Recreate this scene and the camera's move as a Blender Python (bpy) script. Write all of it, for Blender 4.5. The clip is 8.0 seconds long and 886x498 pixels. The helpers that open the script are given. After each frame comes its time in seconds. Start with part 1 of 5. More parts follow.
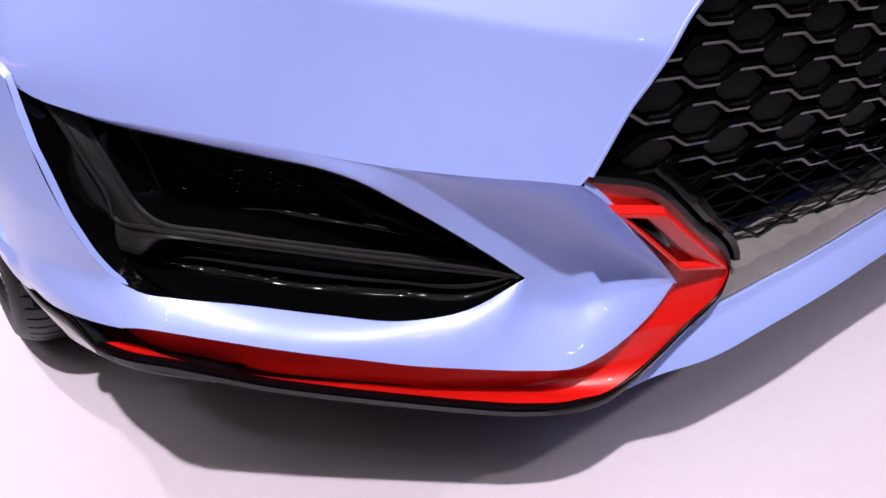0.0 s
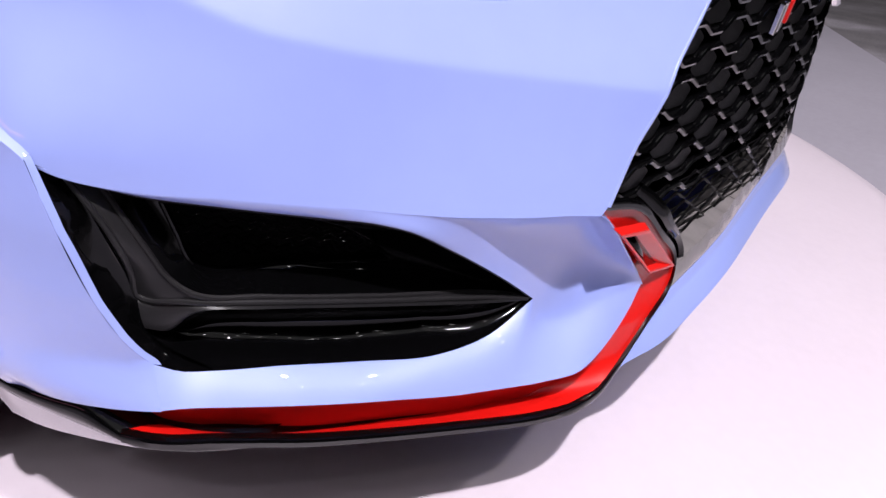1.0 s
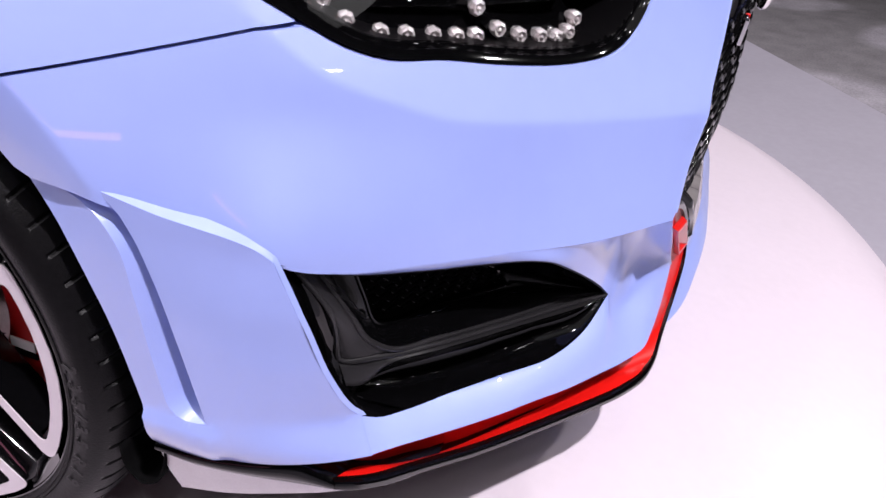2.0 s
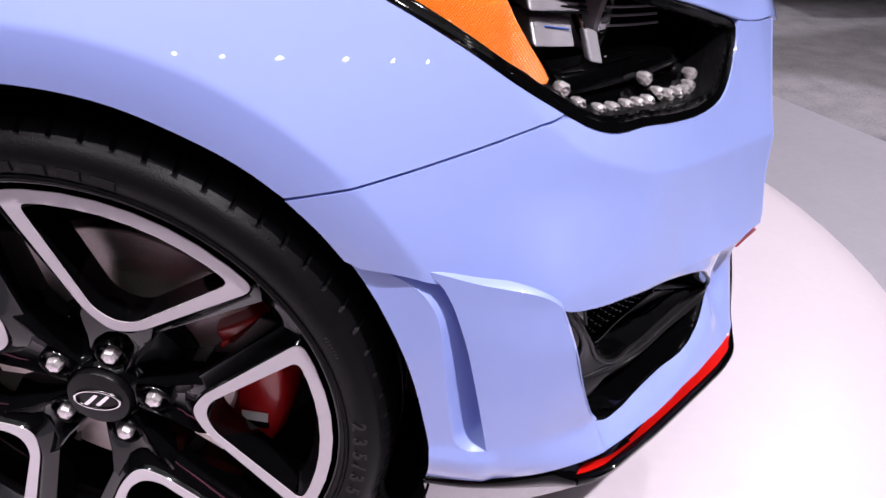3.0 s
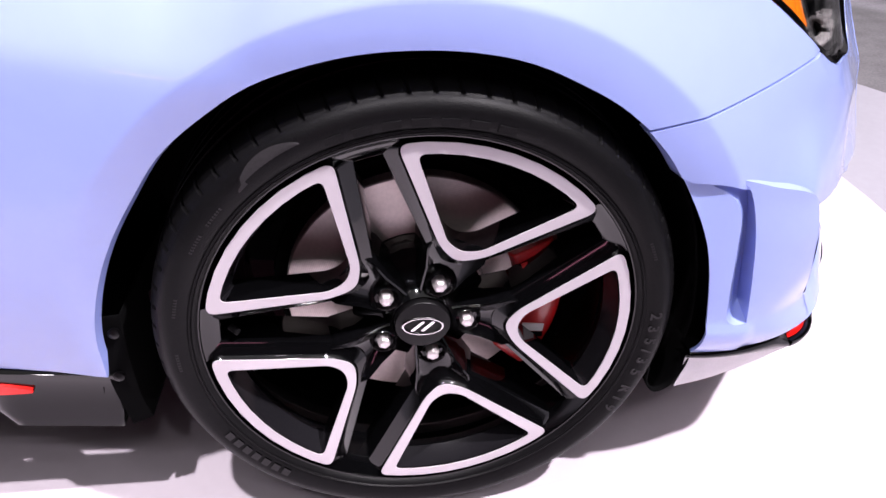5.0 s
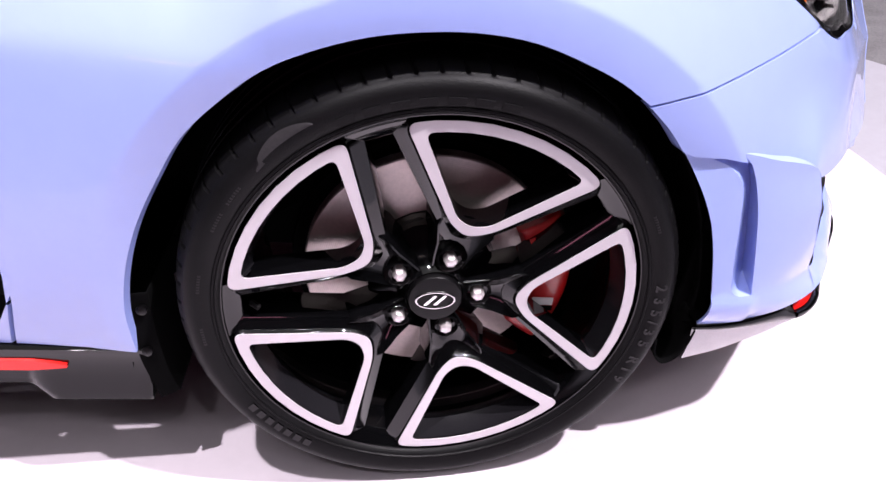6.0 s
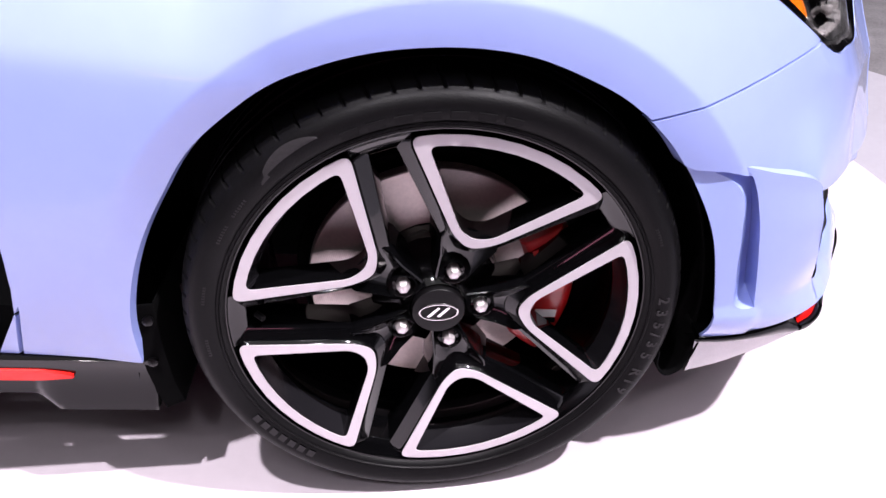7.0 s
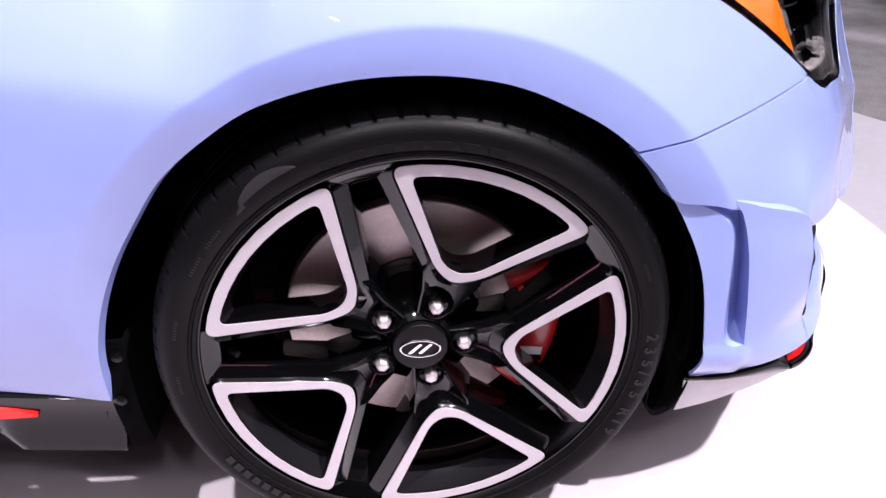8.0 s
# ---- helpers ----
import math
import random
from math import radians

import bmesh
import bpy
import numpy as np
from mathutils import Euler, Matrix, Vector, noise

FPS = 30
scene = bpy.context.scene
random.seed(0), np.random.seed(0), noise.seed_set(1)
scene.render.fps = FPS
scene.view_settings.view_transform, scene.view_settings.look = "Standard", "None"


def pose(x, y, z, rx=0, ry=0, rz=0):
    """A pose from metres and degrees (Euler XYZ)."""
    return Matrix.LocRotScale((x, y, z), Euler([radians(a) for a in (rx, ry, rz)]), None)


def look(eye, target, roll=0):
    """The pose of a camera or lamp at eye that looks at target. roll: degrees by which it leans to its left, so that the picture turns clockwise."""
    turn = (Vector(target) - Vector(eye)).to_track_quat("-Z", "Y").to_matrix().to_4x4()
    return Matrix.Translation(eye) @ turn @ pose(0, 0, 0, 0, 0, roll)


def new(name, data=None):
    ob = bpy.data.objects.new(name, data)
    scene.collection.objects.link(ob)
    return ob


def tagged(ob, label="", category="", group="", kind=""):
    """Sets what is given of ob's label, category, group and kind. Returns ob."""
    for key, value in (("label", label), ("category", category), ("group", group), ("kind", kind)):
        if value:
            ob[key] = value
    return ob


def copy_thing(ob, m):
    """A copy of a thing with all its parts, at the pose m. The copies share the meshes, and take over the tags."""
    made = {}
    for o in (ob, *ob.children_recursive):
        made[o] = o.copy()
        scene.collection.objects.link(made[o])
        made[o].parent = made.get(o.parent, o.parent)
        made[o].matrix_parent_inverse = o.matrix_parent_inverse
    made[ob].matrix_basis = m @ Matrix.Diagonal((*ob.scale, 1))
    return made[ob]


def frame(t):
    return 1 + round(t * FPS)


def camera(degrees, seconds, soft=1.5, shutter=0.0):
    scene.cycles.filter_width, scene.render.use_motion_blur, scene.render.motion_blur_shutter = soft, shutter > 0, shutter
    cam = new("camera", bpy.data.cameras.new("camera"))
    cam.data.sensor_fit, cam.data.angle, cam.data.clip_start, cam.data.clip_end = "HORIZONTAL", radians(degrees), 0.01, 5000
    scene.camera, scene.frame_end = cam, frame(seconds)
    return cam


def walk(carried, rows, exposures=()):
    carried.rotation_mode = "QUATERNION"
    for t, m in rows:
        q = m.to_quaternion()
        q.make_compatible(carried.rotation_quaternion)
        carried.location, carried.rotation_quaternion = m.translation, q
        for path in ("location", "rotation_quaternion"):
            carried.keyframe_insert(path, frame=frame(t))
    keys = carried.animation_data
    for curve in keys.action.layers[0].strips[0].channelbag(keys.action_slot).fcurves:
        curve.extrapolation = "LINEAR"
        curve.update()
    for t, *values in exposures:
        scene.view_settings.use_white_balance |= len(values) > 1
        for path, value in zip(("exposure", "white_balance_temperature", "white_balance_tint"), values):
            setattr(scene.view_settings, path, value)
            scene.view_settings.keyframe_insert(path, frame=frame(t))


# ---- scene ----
cam = camera(61.62, 8.0)
# the car's own axes, in which the path and the body are given, lean back against the floor: LEVEL sets both upright about the front hub
HUB = 0.3235         # wheel centre above the floor; its outer face lies at y = 0
LEVEL = Matrix.Translation((0, 0, HUB)) @ Matrix.Rotation(radians(7.5), 4, "Y") @ Matrix.Translation((0, 0, -HUB))
PATH = [
    (0.0, pose(1.0916, -0.0521, 0.7656, 56.05, -4.19, 52.97)),
    (0.3, look((1.056, -0.070, 0.769), (-0.158, 1.041, -0.367), 5.3)),
    (0.5, pose(1.0264, -0.1037, 0.7665, 55.99, -5.73, 46.62)),
    (0.7, look((0.981, -0.123, 0.810), (-0.004, 1.160, -0.366), 8.5)),
    (1.0, pose(0.9119, -0.2169, 0.8014, 56.34, -9.46, 33.97)),
    (1.2, pose(0.8713, -0.2758, 0.8140, 57.12, -8.84, 28.52)),
    (2.3, pose(0.5921, -0.4225, 0.8755, 56.60, -8.80, 14.61)),
    (2.5, pose(0.5348, -0.4509, 0.8818, 56.98, -8.02, 11.72)),
    (2.7, look((0.469, -0.489, 0.883), (0.311, 1.209, -0.161), 8.9)),
    (3.0, pose(0.3458, -0.5521, 0.9185, 58.68, -7.41, 4.90)),
    (3.3, look((0.219, -0.649, 0.935), (0.364, 1.110, -0.006), 8.2)),
    (3.5, pose(0.1569, -0.6808, 0.9436, 62.05, -6.81, -3.06)),
    (4.0, pose(0.0137, -0.6822, 0.9138, 62.27, -6.99, -5.06)),
    (4.5, pose(-0.0941, -0.6258, 0.9029, 59.53, -8.14, -5.73)),
    (5.0, pose(-0.1480, -0.6908, 0.9033, 56.98, -7.98, -7.36)),
    (5.2, pose(-0.1472, -0.7074, 0.9061, 56.42, -7.65, -7.25)),
    (6.3, pose(-0.1379, -0.7319, 0.9110, 56.08, -6.22, -6.13)),
    (6.5, pose(-0.1396, -0.7321, 0.9132, 56.13, -6.13, -6.14)),
    (7.0, pose(-0.1368, -0.7355, 0.9151, 56.88, -6.25, -5.87)),
    (7.5, pose(-0.1424, -0.7461, 0.9239, 57.77, -6.57, -5.82)),
    (8.0, pose(-0.1265, -0.7167, 0.8977, 59.88, -7.02, -6.53)),
]
walk(cam, [(t, LEVEL @ m) for t, m in PATH], [(0.0, -0.5), (0.5, -0.42), (1.2, -0.30), (2.5, -0.38), (3.0, -0.42), (3.6, -0.28), (4.5, 0.06), (5.2, 0.20), (7.0, 0.22), (8.0, 0.10)])
# ---- end of camera ----

# ---------------------------------------------------------------- light, world
world = bpy.data.worlds.new("hall_air")
scene.world = world
world.use_nodes = True
world.node_tree.nodes["Background"].inputs[0].default_value = (0.55, 0.5, 0.62, 1)
world.node_tree.nodes["Background"].inputs[1].default_value = 0.06


def lamp(name, kind, eye, target, watts, colour, **more):
    data = bpy.data.lights.new(name, kind)
    data.energy, data.color = watts, colour
    if kind == "AREA":
        data.shape, data.size, data.size_y = "RECTANGLE", more["size"][0], more["size"][1]
    else:
        data.shadow_soft_size, data.spot_size, data.spot_blend = more["radius"], radians(more["cone"]), 0.6 if more["cone"] > 40 else 1.0
    ob = new(name, data)
    ob.matrix_world = look(eye, target)
    return tagged(ob, more["label"], "lamp")


PINK = (1.0, 0.93, 1.0)
lamp("ceiling_softbox", "AREA", (1.5, -1.6, 5.8), (1.5, -1.5, 0), 125, (1.0, 0.97, 1.0), size=(10.0, 7.0), label="wide white softbox hung over the car")
lamp("hall_lamp", "SPOT", (6.5, 6.5, 7.6), (4.0, 4.0, 0), 1500, (1.0, 0.95, 0.97), radius=0.15, cone=130, label="wide hall lamp over the aisle")
# small lamps along the trusses
for k, place in enumerate(((-1.8, -3.6, 6.4), (-0.2, -4.2, 6.4), (1.6, -4.4, 6.4), (3.4, -3.4, 6.2), (4.2, -0.6, 6.0), (-1.4, -0.6, 6.4), (1.4, -0.9, 6.3), (3.7, 1.6, 6.0))):
    lamp("truss_lamp", "SPOT", place, (0.2, 0.2, 0.3), 80, PINK, radius=0.07, cone=60, label="small white lamp on the truss")
# the strong spot that throws the car's shadow, and a weaker one towards the door
for place, aim, watts in (((2.75, -1.5, 5.85), (0.6, 0.5, 0), 2950), ((-0.95, -1.6, 6.3), (-1.0, 0.0, 0.5), 1900)):
    lamp("spot_lamp", "SPOT", place, aim, watts, PINK, radius=0.08, cone=62 if watts > 2500 else 32, label="white stage spot on the ceiling truss")


# ---------------------------------------------------------------- materials
def mat(name, colour, rough=0.5, metal=0.0, coat=0.0, vary=0.06, scale=20.0, bump=0.0, bump_scale=200.0, coat_rough=0.03, spec=0.5):
    """A surface with colour and roughness that vary at two scales, and fine relief."""
    m = bpy.data.materials.new(name)
    m.use_nodes = True
    nt = m.node_tree
    b = nt.nodes["Principled BSDF"]
    b.inputs["Metallic"].default_value = metal
    b.inputs["Roughness"].default_value = rough
    b.inputs["Coat Weight"].default_value = coat
    b.inputs["Coat Roughness"].default_value = coat_rough
    b.inputs["Specular IOR Level"].default_value = spec
    co = nt.nodes.new("ShaderNodeTexCoord")
    n1 = nt.nodes.new("ShaderNodeTexNoise")
    n1.inputs["Scale"].default_value, n1.inputs["Detail"].default_value = scale, 6
    n2 = nt.nodes.new("ShaderNodeTexNoise")
    n2.inputs["Scale"].default_value, n2.inputs["Detail"].default_value = scale * 11, 3
    for n in (n1, n2):
        nt.links.new(co.outputs["Object"], n.inputs["Vector"])
    add = nt.nodes.new("ShaderNodeMath")
    add.operation = "ADD"
    nt.links.new(n1.outputs["Fac"], add.inputs[0])
    nt.links.new(n2.outputs["Fac"], add.inputs[1])
    span = nt.nodes.new("ShaderNodeMapRange")
    span.inputs["From Min"].default_value, span.inputs["From Max"].default_value = 0.6, 1.4
    span.inputs["To Min"].default_value, span.inputs["To Max"].default_value = 1 - vary, 1 + vary
    nt.links.new(add.outputs[0], span.inputs["Value"])
    mul = nt.nodes.new("ShaderNodeVectorMath")
    mul.operation = "SCALE"
    mul.inputs[0].default_value = colour
    nt.links.new(span.outputs[0], mul.inputs["Scale"])
    nt.links.new(mul.outputs[0], b.inputs["Base Color"])
    if bump:
        n3 = nt.nodes.new("ShaderNodeTexNoise")
        n3.inputs["Scale"].default_value = bump_scale
        nt.links.new(co.outputs["Object"], n3.inputs["Vector"])
        bp = nt.nodes.new("ShaderNodeBump")
        bp.inputs["Strength"].default_value, bp.inputs["Distance"].default_value = bump, 0.001
        nt.links.new(n3.outputs["Fac"], bp.inputs["Height"])
        nt.links.new(bp.outputs[0], b.inputs["Normal"])
    return m


PAINT = mat("light_blue_car_paint", (0.290, 0.362, 0.745), 0.36, 0.0, 1.0, 0.02, 3.0, 0.02, 260.0, coat_rough=0.012)
PAINT.node_tree.nodes["Principled BSDF"].inputs["Coat IOR"].default_value = 1.5
GLOSS = mat("gloss_black_plastic", (0.0012, 0.0012, 0.0014), 0.05, 0.0, 0.0, 0.2, 8.0, spec=0.32)
GRILLE = mat("gloss_black_grille_bar", (0.0012, 0.0012, 0.0014), 0.09, 0.0, 0.0, 0.2, 8.0, spec=0.5)
CELL = mat("matt_grey_black_plate", (0.0025, 0.0025, 0.003), 0.45, 0.0, 0.0, 0.2, 30.0, 0.2, 900.0, spec=0.12)
STRIP = mat("reflection_grey_gloss_plastic", (0.20, 0.185, 0.185), 0.18, 0.2, 0.6, 0.1, 12.0)
SATIN = mat("satin_black_plastic", (0.0022, 0.002, 0.0024), 0.36, 0.0, 0.0, 0.2, 30.0, 0.15, 900.0, spec=0.18)
FIN = mat("satin_grey_black_plastic", (0.012, 0.0115, 0.0125), 0.4, 0.0, 0.0, 0.2, 30.0, 0.12, 900.0, spec=0.35)
DEEP = mat("matt_black_lining", (0.002, 0.002, 0.0022), 0.95, 0.0, 0.0, 0.3, 12.0, spec=0.05)
RED = mat("bright_red_gloss_plastic", (0.60, 0.007, 0.005), 0.3, 0.0, 0.2, 0.04, 12.0)
RUBBER = mat("black_tyre_rubber", (0.0040, 0.0038, 0.0043), 0.42, 0.0, 0.0, 0.3, 18.0, 0.3, 500.0, spec=0.09)
RUBBER_MARK = mat("lighter_grey_rubber", (0.026, 0.024, 0.026), 0.6, 0.0, 0.0, 0.2, 30.0, spec=0.12)
ALLOY = mat("machined_alloy_face", (0.52, 0.47, 0.51), 0.45, 0.2, 0.2, 0.03, 60.0)
WHEEL = mat("gloss_black_wheel_paint", (0.0016, 0.0016, 0.0019), 0.07, 0.0, 0.0, 0.2, 10.0, spec=0.5)
def turned_steel():
    """Steel with fine rings turned round the wheel's axle."""
    m = mat("brushed_disc_steel", (0.72, 0.63, 0.60), 0.45, 0.8, 0.0, 0.10, 18.0)
    nt = m.node_tree
    co, mp, wv, bp = (nt.nodes.new("ShaderNode" + k) for k in ("TexCoord", "Mapping", "TexWave", "Bump"))
    mp.inputs["Location"].default_value = (0, 0, -0.3235)
    wv.wave_type, wv.rings_direction = "RINGS", "Y"
    wv.inputs["Scale"].default_value, wv.inputs["Distortion"].default_value, wv.inputs["Detail"].default_value = 120.0, 1.5, 3.0
    nt.links.new(co.outputs["Object"], mp.inputs["Vector"])
    nt.links.new(mp.outputs[0], wv.inputs["Vector"])
    bp.inputs["Strength"].default_value, bp.inputs["Distance"].default_value = 0.35, 0.0004
    nt.links.new(wv.outputs["Fac"], bp.inputs["Height"])
    nt.links.new(bp.outputs[0], nt.nodes["Principled BSDF"].inputs["Normal"])
    return m


STEEL = turned_steel()
WALL_SHEEN = mat("black_wheel_paint_with_sheen", (0.008, 0.0075, 0.009), 0.16, 0.0, 0.0, 0.1, 40.0, spec=0.5)
BLUE_PART = mat("blue_connector_plastic", (0.02, 0.10, 0.45), 0.4, 0.0, 0.0, 0.1, 40.0)
CHROME = mat("bright_chrome", (0.82, 0.80, 0.80), 0.12, 1.0, 0.0, 0.03, 30.0)
NUT = mat("satin_chrome_nut", (0.70, 0.64, 0.65), 0.35, 0.75, 0.3, 0.05, 60.0)
CALIPER = mat("dark_red_caliper_enamel", (0.50, 0.010, 0.012), 0.3, 0.0, 0.6, 0.06, 30.0)
def amber():
    """Amber plastic with a fine diagonal grid of prisms."""
    m = mat("amber_reflector_plastic", (1.0, 0.21, 0.001), 0.25, 0.0, 0.5, 0.05, 40.0)
    nt = m.node_tree
    co, bp, add = (nt.nodes.new("ShaderNode" + k) for k in ("TexCoord", "Bump", "Math"))
    for k, turn in enumerate((40, -40)):
        mp, wv = nt.nodes.new("ShaderNodeMapping"), nt.nodes.new("ShaderNodeTexWave")
        mp.inputs["Rotation"].default_value = (0, radians(turn), 0)
        wv.bands_direction = "X"
        wv.inputs["Scale"].default_value = 150.0
        nt.links.new(co.outputs["Object"], mp.inputs["Vector"])
        nt.links.new(mp.outputs[0], wv.inputs["Vector"])
        nt.links.new(wv.outputs["Fac"], add.inputs[k])
    bp.inputs["Strength"].default_value, bp.inputs["Distance"].default_value = 0.7, 0.0006
    nt.links.new(add.outputs[0], bp.inputs["Height"])
    nt.links.new(bp.outputs[0], nt.nodes["Principled BSDF"].inputs["Normal"])
    return m


AMBER = amber()
LED = mat("clear_led_lens", (0.80, 0.75, 0.74), 0.08, 0.45, 0.8, 0.3, 220.0, 1.0, 420.0)
SILVER = mat("satin_silver_plastic", (0.44, 0.42, 0.45), 0.3, 0.2, 0.2, 0.1, 40.0)
WHITE_MARK = mat("white_printed_mark", (0.75, 0.73, 0.74), 0.4, 0.0, 0.2, 0.05, 60.0)
FLOOR = mat("white_stage_laminate", (0.60, 0.535, 0.59), 0.38, 0.0, 0.0, 0.03, 5.0, 0.03, 90.0)
GREY_FLOOR = mat("pale_grey_stage_floor", (0.30, 0.285, 0.33), 0.5, 0.0, 0.0, 0.06, 4.0, 0.05, 120.0)
FAR_PAINT = mat("dark_grey_car_paint", (0.05, 0.05, 0.06), 0.3, 0.3, 0.8, 0.05, 3.0)
WALL = mat("dark_hall_wall", (0.03, 0.028, 0.034), 0.8, 0.0, 0.0, 0.2, 1.0)


def glass(name, tint):
    """A thin clear pane: it lets light straight through and mirrors by its Fresnel gloss."""
    m = bpy.data.materials.new(name)
    m.use_nodes = True
    nt = m.node_tree
    nt.nodes.remove(nt.nodes["Principled BSDF"])
    clear, gloss, mix, fres = (nt.nodes.new("ShaderNode" + k) for k in ("BsdfTransparent", "BsdfGlossy", "MixShader", "LayerWeight"))
    clear.inputs["Color"].default_value = (*tint, 1)
    gloss.inputs["Roughness"].default_value = 0.01
    fres.inputs["Blend"].default_value = 0.5
    power, gain = nt.nodes.new("ShaderNodeMath"), nt.nodes.new("ShaderNodeMath")
    power.operation, power.inputs[1].default_value = "POWER", 5.0
    gain.operation, gain.inputs[1].default_value, gain.inputs[2].default_value = "MULTIPLY_ADD", 0.9, 0.08
    nt.links.new(fres.outputs["Facing"], power.inputs[0])
    nt.links.new(power.outputs[0], gain.inputs[0])
    nt.links.new(gain.outputs[0], mix.inputs[0])
    nt.links.new(clear.outputs[0], mix.inputs[1])
    nt.links.new(gloss.outputs[0], mix.inputs[2])
    nt.links.new(mix.outputs[0], nt.nodes["Material Output"].inputs["Surface"])
    return m


LENS = glass("clear_lamp_lens", (0.93, 0.93, 0.94))


def carpet_material():
    m = mat("dark_patterned_carpet", (0.17, 0.16, 0.172), 0.95, 0, 0, 0.35, 9.0, 0.5, 240.0)
    nt = m.node_tree
    b = nt.nodes["Principled BSDF"]
    link = b.inputs["Base Color"].links[0]
    src = link.from_socket
    co = nt.nodes.new("ShaderNodeTexCoord")
    wv = nt.nodes.new("ShaderNodeTexNoise")
    wv.inputs["Scale"].default_value, wv.inputs["Detail"].default_value, wv.inputs["Distortion"].default_value = 0.55, 0.5, 2.2
    nt.links.new(co.outputs["Object"], wv.inputs["Vector"])
    ramp = nt.nodes.new("ShaderNodeValToRGB")
    ramp.color_ramp.elements[0].position, ramp.color_ramp.elements[1].position = 0.46, 0.54
    ramp.color_ramp.elements[0].color, ramp.color_ramp.elements[1].color = (0.75, 0.75, 0.75, 1), (1.4, 1.4, 1.45, 1)
    nt.links.new(wv.outputs["Fac"], ramp.inputs[0])
    mx = nt.nodes.new("ShaderNodeMix")
    mx.data_type, mx.blend_type = "RGBA", "MULTIPLY"
    mx.inputs[0].default_value = 1.0
    nt.links.new(src, mx.inputs[6])
    nt.links.new(ramp.outputs[0], mx.inputs[7])
    nt.links.new(mx.outputs[2], b.inputs["Base Color"])
    return m


CARPET = carpet_material()


def glow(name, colour, strength):
    m = bpy.data.materials.new(name)
    m.use_nodes = True
    b = m.node_tree.nodes["Principled BSDF"]
    b.inputs["Base Color"].default_value = (*colour, 1)
    b.inputs["Emission Color"].default_value = (*colour, 1)
    b.inputs["Emission Strength"].default_value = strength
    return m


LAMP_FACE = glow("white_lamp_face", (1.0, 0.97, 1.0), 70.0)
SCREEN_PINK = glow("pink_light_band", (1.0, 0.35, 0.55), 5.0)


# ---------------------------------------------------------------- mesh helpers
def arr(*p):
    return np.array(p, float)


def smooth_line(points, n):
    """n points at even steps along a smooth curve through the points."""
    p = np.array(points, float)
    d = np.r_[0, np.cumsum(np.linalg.norm(np.diff(p, axis=0), axis=1))]
    tan = np.gradient(p, d, axis=0)
    s = np.linspace(0, d[-1], n)
    i = np.clip(np.searchsorted(d, s, side="right") - 1, 0, len(p) - 2)
    h = (d[i + 1] - d[i])[:, None]
    u = ((s - d[i]) / (d[i + 1] - d[i]))[:, None]
    return (2 * u**3 - 3 * u**2 + 1) * p[i] + (u**3 - 2 * u**2 + u) * h * tan[i] + (-2 * u**3 + 3 * u**2) * p[i + 1] + (u**3 - u**2) * h * tan[i + 1]


def grid(rows, closed=False):
    m, n = rows.shape[:2]
    verts = rows.reshape(-1, 3)
    faces = []
    for i in range(m - 1):
        for j in range(n if closed else n - 1):
            k = (j + 1) % n
            faces.append((i * n + j, i * n + k, (i + 1) * n + k, (i + 1) * n + j))
    return verts, faces


def join(*geos):
    verts, faces, o = [], [], 0
    for v, f in geos:
        verts.append(np.array(v, float).reshape(-1, 3))
        faces += [tuple(i + o for i in q) for q in f]
        o += len(v)
    return np.concatenate(verts), faces


def mirrored(geo):
    v, f = geo
    v = np.array(v, float).copy()
    v[:, 1] = 2 * MID - v[:, 1]
    return v, [tuple(reversed(q)) for q in f]


def part(name, geo, material, parent, label="", smooth=True, solid=0.0, bevel=0.0, angle=40, outward=None):
    """One mesh object under a thing or a part. outward: a point that the faces look away from."""
    v, f = geo
    me = bpy.data.meshes.new(name)
    me.from_pydata([tuple(map(float, p)) for p in v], [], [tuple(map(int, q)) for q in f])
    bm = bmesh.new()
    bm.from_mesh(me)
    bmesh.ops.remove_doubles(bm, verts=bm.verts, dist=1e-5)
    if outward is None:
        bmesh.ops.recalc_face_normals(bm, faces=bm.faces)
    else:
        o = Vector(outward)
        bmesh.ops.recalc_face_normals(bm, faces=bm.faces)
        if sum((g.calc_center_median() - o).normalized().dot(g.normal) * g.calc_area() for g in bm.faces) < 0:
            bmesh.ops.reverse_faces(bm, faces=bm.faces)
    for g in bm.faces:
        g.smooth = smooth
    if smooth:
        for e in bm.edges:
            if len(e.link_faces) == 2 and e.calc_face_angle(0) > radians(angle):
                e.smooth = False
    bm.to_mesh(me)
    bm.free()
    me.materials.append(material)
    ob = new(name, me)
    ob.parent = parent
    if solid:
        mod = ob.modifiers.new("thickness", "SOLIDIFY")
        mod.thickness, mod.offset = solid, -1
    if bevel:
        mod = ob.modifiers.new("edge", "BEVEL")
        mod.width, mod.segments, mod.limit_method, mod.angle_limit = bevel, 2, "ANGLE", radians(35)
    return tagged(ob, label)


def box(c, s):
    x, y, z = arr(*s) / 2
    v = [arr(*c) + arr(i * x, j * y, k * z) for i in (-1, 1) for j in (-1, 1) for k in (-1, 1)]
    return np.array(v), [(0, 1, 3, 2), (4, 6, 7, 5), (0, 4, 5, 1), (2, 3, 7, 6), (0, 2, 6, 4), (1, 5, 7, 3)]


